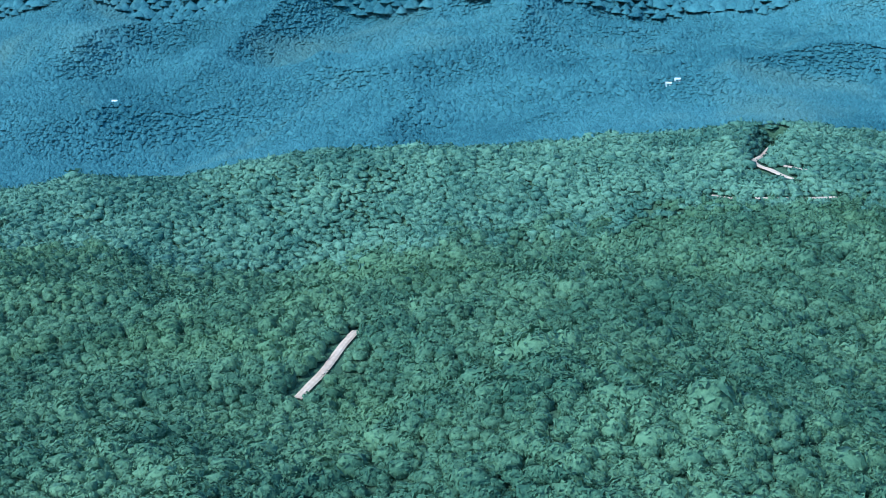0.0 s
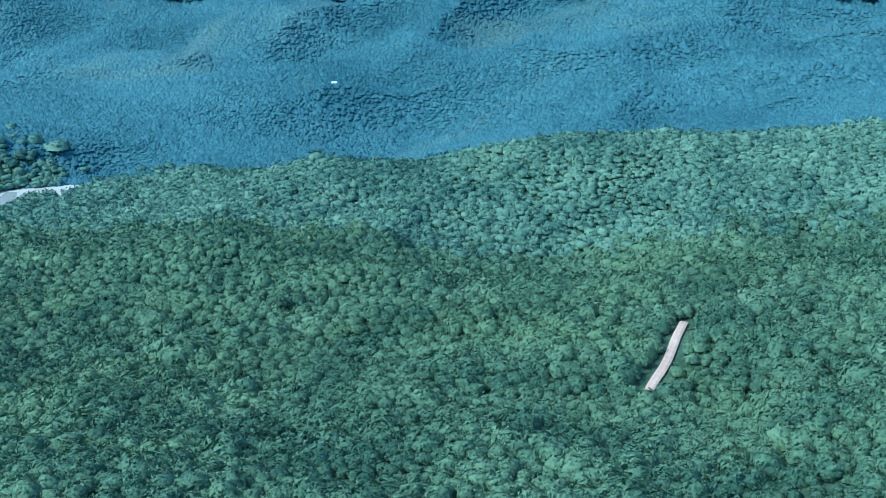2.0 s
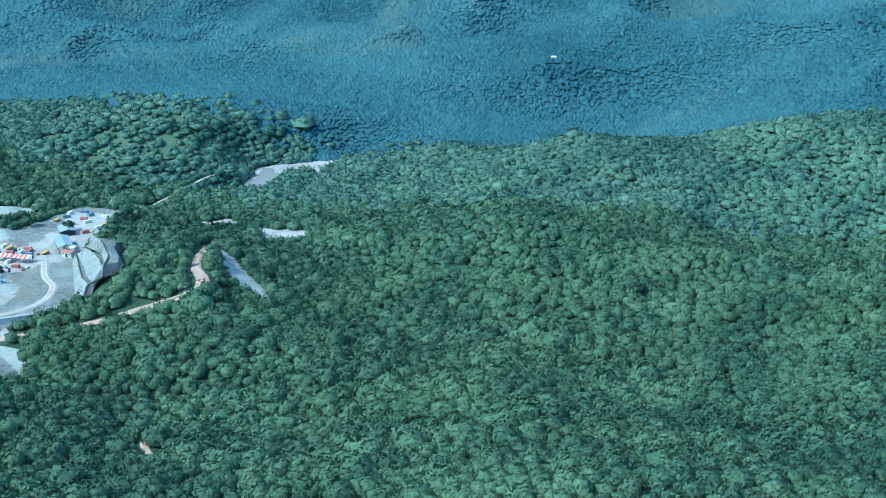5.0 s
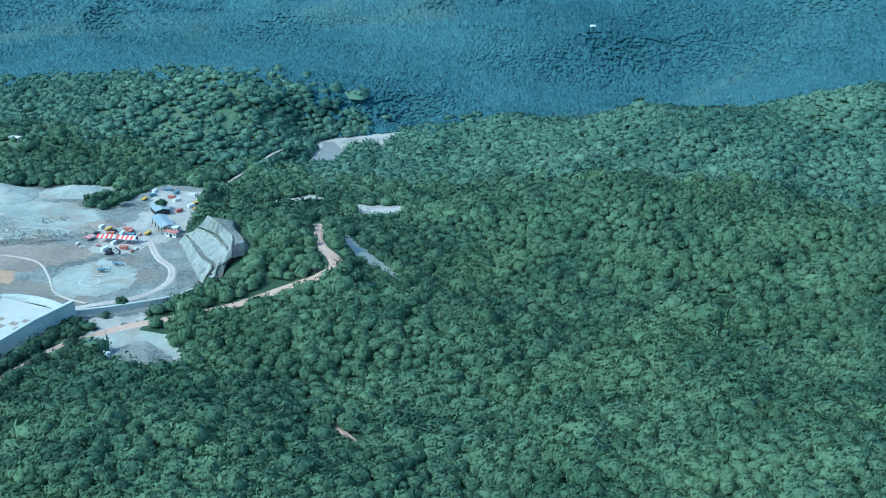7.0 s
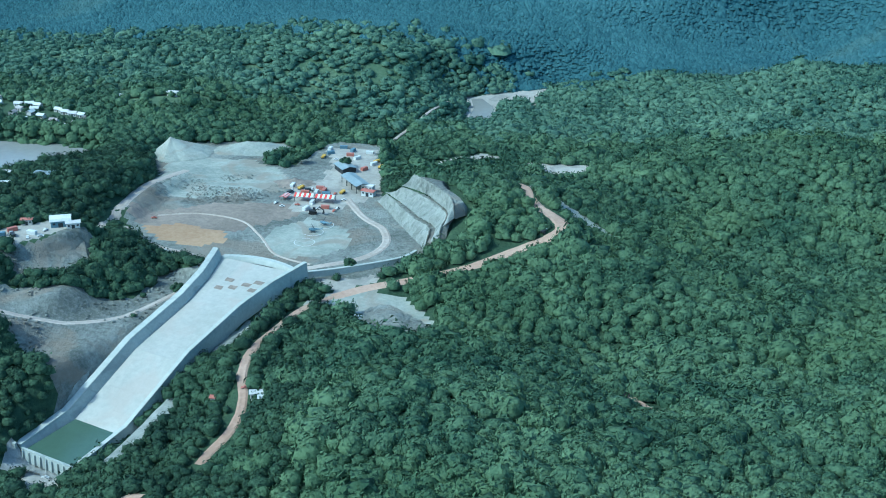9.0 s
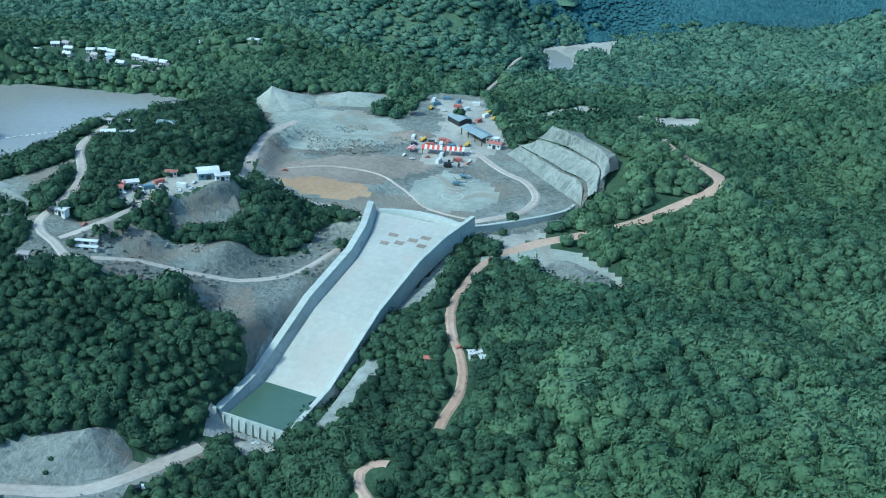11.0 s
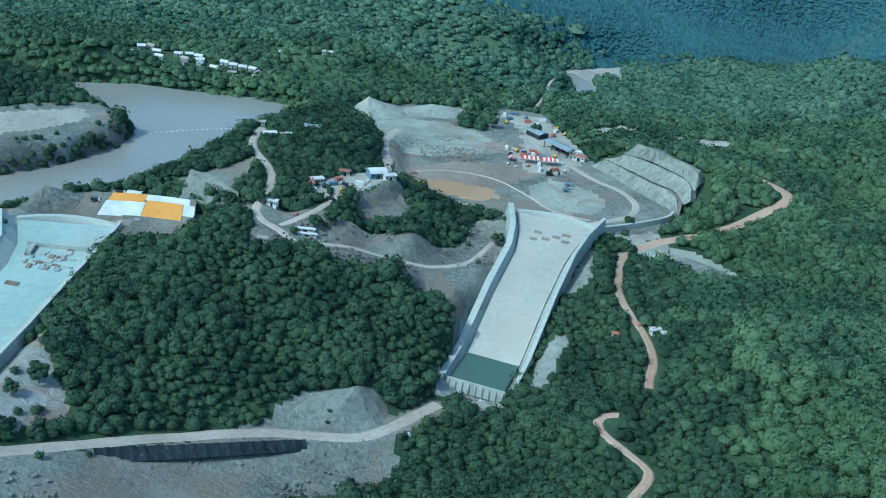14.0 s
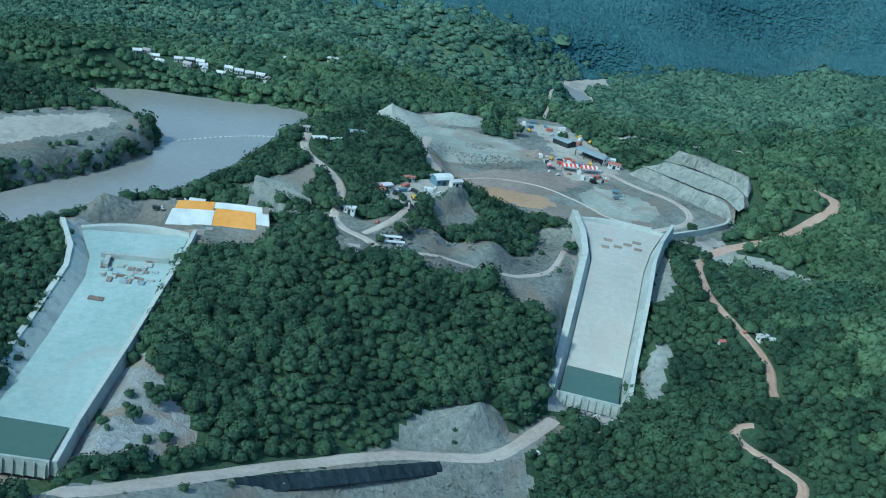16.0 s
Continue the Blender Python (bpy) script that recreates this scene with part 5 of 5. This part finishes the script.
heap("gravel_mound", 1.5, 194.2, 10.5, 5.0, 3.2, ROCK_FILL, "grey gravel mound beside the lower road", 1.0, 28, (2.0, 3.4))
heap("gravel_mound", -7, 352, 11, 8, 6.0, GREEN_GREY, "large grey gravel mound at the pit's far rim", 2.0, 30, (-3.0, -2.0))
heap("gravel_mound", 10, 361, 14, 6, 2.6, GREEN_GREY, "low pale gravel mound at the pit's far rim", 3.0, 25)
heap("gravel_mound", -74, 241, 9, 6, 3.6, ROCK_FILL, "brown-grey gravel mound on the dam shoulder", 4.0, 30)
heap("gravel_mound", 34, 335, 7, 5, 1.6, BROWN_EARTH, "low brown earth mound at the yard edge", 6.0, 0)
heap("gravel_mound", 82, 259, 9, 6, 1.4, ROCK_FILL, "pale rubble mound at the edge of the spoil pad", 7.0, -35)
heap("gravel_mound", 4, 266, 5, 7, 1.2, ROCK_FILL, "grey dump slope below the hangar", 9.0, -30)


# ---------------------------------------------------------------- formwork on the unfinished spillway
def formwork(s0, s1, k0, k1, up, mat, label, n=5, at=at_b):
    c = at((s0 + s1) / 2, (k0 + k1) / 2)
    top = thing("formwork", c.x, c.y, c.z, 0, label, "formwork", "formwork on the chute")
    back = Matrix.Translation(-c)
    for i in range(n):
        a0, a1 = s0 + (s1 - s0) * i / n, s0 + (s1 - s0) * (i + 0.86) / n
        bm = bmesh.new()
        q = [at(a0, k0, 0.03), at(a0, k1, 0.03), at(a1, k1, 0.03), at(a1, k0, 0.03)]
        loft(bm, [[back @ p for p in q], [back @ (p + Vector((0, 0, up))) for p in q]], True)
        part("board", bm, mat, top)


RUSTY = surface("rusty_steel", (0.14, 0.10, 0.08), (0.26, 0.20, 0.16), 0.6, 0.8, 0.4)
_r = random.Random(31)
for k in range(34):
    s0, k0 = _r.uniform(1.0, 1.9), _r.uniform(-0.75, 0.6)
    formwork(s0, s0 + _r.uniform(0.05, 0.2), k0, k0 + _r.uniform(0.06, 0.22), _r.uniform(0.08, 0.3), _r.choice((RUSTY, CONCRETE_WALL, BROWN_EARTH, METAL_ROOF)), "formwork and reinforcement mats lying on the slab", _r.randint(2, 5))
formwork(0.95, 1.02, -0.75, 0.85, 0.9, CONCRETE_WALL, "concrete step wall across the chute", 8)
formwork(1.05, 1.5, -0.62, -0.5, 0.8, CONCRETE_WALL, "low concrete divider on the chute", 4)
formwork(2.3, 2.36, -0.6, -0.2, 0.2, RUSTY, "bundles of reinforcing bars on the slab", 3)


# brown dirt patches near the chute head, added as thin raised panels
for k, (s0, k0) in enumerate(((0.75, -0.5), (0.8, 0.1), (0.95, 0.45), (1.0, -0.2), (1.12, -0.6), (0.62, 0.35))):
    formwork(s0, s0 + 0.14, k0, k0 + 0.26, 0.05, BROWN_EARTH, "thin rectangular brown dirt patches on the chute floor", 3, at_a)


# ---------------------------------------------------------------- village and far houses
def house(mat_roof, label):
    top = thing("house", 0, 0, 0, 0, label, "house", "houses of the village")
    bm = bmesh.new()
    box(bm, -1.5, -1.0, -0.8, 1.5, 1.0, 1.3)
    part("wall", bm, PALE_HOUSE, top)
    bm = bmesh.new()
    loft(bm, [[(q, -1.25, 1.25), (q, 0, 2.0), (q, 1.25, 1.25), (q, 1.25, 1.15), (q, 0, 1.9), (q, -1.25, 1.15)] for q in (-1.75, 1.75)], True)
    part("roof", bm, mat_roof, top)
    bm = bmesh.new()
    box(bm, -0.3, -1.05, -0.2, 0.3, -0.98, 0.9)
    part("door", bm, DARK_STEEL, top)
    for x in (-0.95, 0.95):
        bm = bmesh.new()
        box(bm, x - 0.25, -1.04, 0.3, x + 0.25, -0.98, 0.85)
        part("window", bm, DARK_STEEL, top)
    return top


_r = random.Random(9)
HOUSES = [lambda: house(TIN_ROOF, "small village house with a tin roof"), lambda: house(WHITE_PAINT, "small village house with a white roof")]
spots = [(_r.uniform(-97, -47), _r.uniform(359, 386), _r.choice((0, 90, 20, -15)) + _r.uniform(-8, 8)) for _ in range(110)]
spots = [s for i, s in enumerate(spots) if inside(np.array([s[0]]), np.array([s[1]]), VILLAGE)[0] > 0 and all(math.hypot(s[0] - o[0], s[1] - o[1]) > 3.4 for o in spots[:i])]
place(HOUSES, spots, 6, 0.85)
for hx, hy in ((153, 593), (413, 585), (409, 583), (-110, 372), (-44, 388)):
    place(HOUSES[1:2], [(hx, hy, 10)], 7)


# ---------------------------------------------------------------- loose rocks and bushes on bare ground
def rubble(name, label, polys, count, size, seed, mat):
    rng = np.random.default_rng(seed)
    xs, ys = [], []
    for poly in polys:
        px, py = np.array(poly).T
        x, y = rng.uniform(px.min(), px.max(), count), rng.uniform(py.min(), py.max(), count)
        ok = (inside(x, y, poly) > 0.5) & (noise2(x, y, 9, seed) > 0.0)
        xs.append(x[ok]), ys.append(y[ok])
    x, y = np.concatenate(xs), np.concatenate(ys)
    ok = np.ones(len(x), bool)
    for poly in (CHUTE_A, CHUTE_B):
        ok &= inside(x, y, poly) < 0
    for line, w in CUTS:
        ok &= along(x, y, line)[0] > w * 0.8
    x, y = x[ok], y[ok]
    ob = grow(name, label, x, y, rng, size, ROCK_SHAPES, mat, 0.0)
    for p in ob.data.polygons:
        p.use_smooth = False
    return tagged(ob, label, "rocks", kind="stuff")


rubble("rubble", "scattered grey boulders and rubble", [VALLEY, FRONT, KNOLL_CUT], 1700, 0.3, 3, ROCK_FILL)
rubble("rubble", "grey rubble on the pit floor", [[(0, 310), (-4, 330), (20, 340), (34, 330), (30, 318), (12, 312)], APRON], 1800, 0.17, 4, ROCK_FILL)


def bushes():
    rng = np.random.default_rng(21)
    xs, ys = [], []
    for poly, n in ((LEFT_BANK, 240), (S2_CUT, 45), (FRONT, 60), (VALLEY, 30), (HILL_YARD, 24), (VILLAGE, 160), (KNOLL_CUT, 16), (ROAD_PAD, 8)):
        px, py = np.array(poly).T
        x, y = rng.uniform(px.min() - 5, px.max() + 5, n), rng.uniform(py.min() - 5, py.max() + 5, n)
        d = inside(x, y, poly)
        ok = (d > -5) & (d < 2.5) if poly is LEFT_BANK else d > 0
        xs.append(x[ok]), ys.append(y[ok])
    x, y = np.concatenate(xs), np.concatenate(ys)
    ok = (inside(x, y, CHUTE_A) < -1) & (inside(x, y, CHUTE_B) < -1) & (inside(x, y, SHORE) < 0.5)
    for line, w in CUTS:
        ok &= along(x, y, line)[0] > w + 0.6
    ob = grow("bushes", "scattered dark green bushes on bare slopes", x[ok], y[ok], rng, 0.85, NEAR_SHAPES, FOLIAGE)
    tagged(ob, category="bushes")


bushes()


# ---------------------------------------------------------------- single trees that stand out of the canopy
def tree(name, label, r, h, seed):
    """A tree: tapered trunk with limbs, and a crown of many clumps."""
    rng = random.Random(seed)
    top = thing(name, 0, 0, 0, 0, label, "tree", "trees standing out")
    bm, rings = bmesh.new(), []
    for j in range(6):
        t = j / 5
        rings.append([(0.16 * (1 - 0.6 * t) * r * 0.5 * math.cos(a) + 0.1 * t, 0.16 * (1 - 0.6 * t) * r * 0.5 * math.sin(a), -0.4 + (h * 0.8 + 0.4) * t) for a in [2 * math.pi * k / 8 for k in range(8)]])
    loft(bm, rings, True)
    part("trunk", bm, BARK, top)
    for k in range(4):
        a = radians(90 * k + rng.uniform(-25, 25))
        e = Vector((math.cos(a) * r * 0.6, math.sin(a) * r * 0.6, h * rng.uniform(0.75, 0.95)))
        s = Vector((0.05, 0, h * rng.uniform(0.4, 0.55)))
        bm = bmesh.new()
        loft(bm, [[p + Vector((w * math.cos(b), w * math.sin(b), 0)) for b in [2 * math.pi * q / 6 for q in range(6)]] for p, w in ((s, 0.055 * r), (s.lerp(e, 0.5) + Vector((0, 0, 0.1)), 0.04 * r), (e, 0.015 * r))], True)
        part("limb", bm, BARK, top)
    g = np.random.default_rng(seed)
    n = 34
    th, ph = g.uniform(0, 2 * np.pi, n), np.arccos(g.uniform(-0.25, 1, n))
    c = np.c_[np.cos(th) * np.sin(ph) * r * 0.78, np.sin(th) * np.sin(ph) * r * 0.78, h * 0.8 + np.cos(ph) * r * 0.55] * g.uniform(0.8, 1.08, (n, 1))
    vs, fs, base = [], [], 0
    for k in range(n):
        sv, sf = NEAR_SHAPES[k % len(NEAR_SHAPES)]
        vs.append(sv * r * g.uniform(0.22, 0.38) + c[k])
        fs.append(sf + base)
        base += len(sv)
    crown = mesh_from("crown", np.concatenate(vs), np.concatenate(fs), [FOLIAGE])
    crown.parent = top
    return top


_trees = [tree("tree", "tall dark broadleaf tree above the canopy", 2.1, 2.9, 1), tree("tree", "rounded dark green tree beside bare ground", 1.7, 2.4, 2)]
_spots = [(187, 307.5), (272, 295), (176.5, 431), (341, 310), (246, 300), (219, 330), (150, 264), (233, 350), (300, 360), (166, 300)], [(-9, 243), (-33, 247), (-12, 239.5), (-26, 246), (44, 351), (30, 352), (24, 356), (52, 366), (20, 352), (64, 262), (50, 205), (-52, 176), (-55, 171), (66, 281), (91, 290), (31, 263), (-40, 342), (-31, 350)]
for tr, spots in zip(_trees, _spots):
    for k, (x, y) in enumerate(spots):
        m = pose(x, y, ground_at(x, y), 0, 0, 67 * k)
        if k == 0:
            tr.matrix_basis = m
        else:
            copy_thing(tr, m @ Matrix.Scale(0.8 + 0.07 * (k % 6), 4))
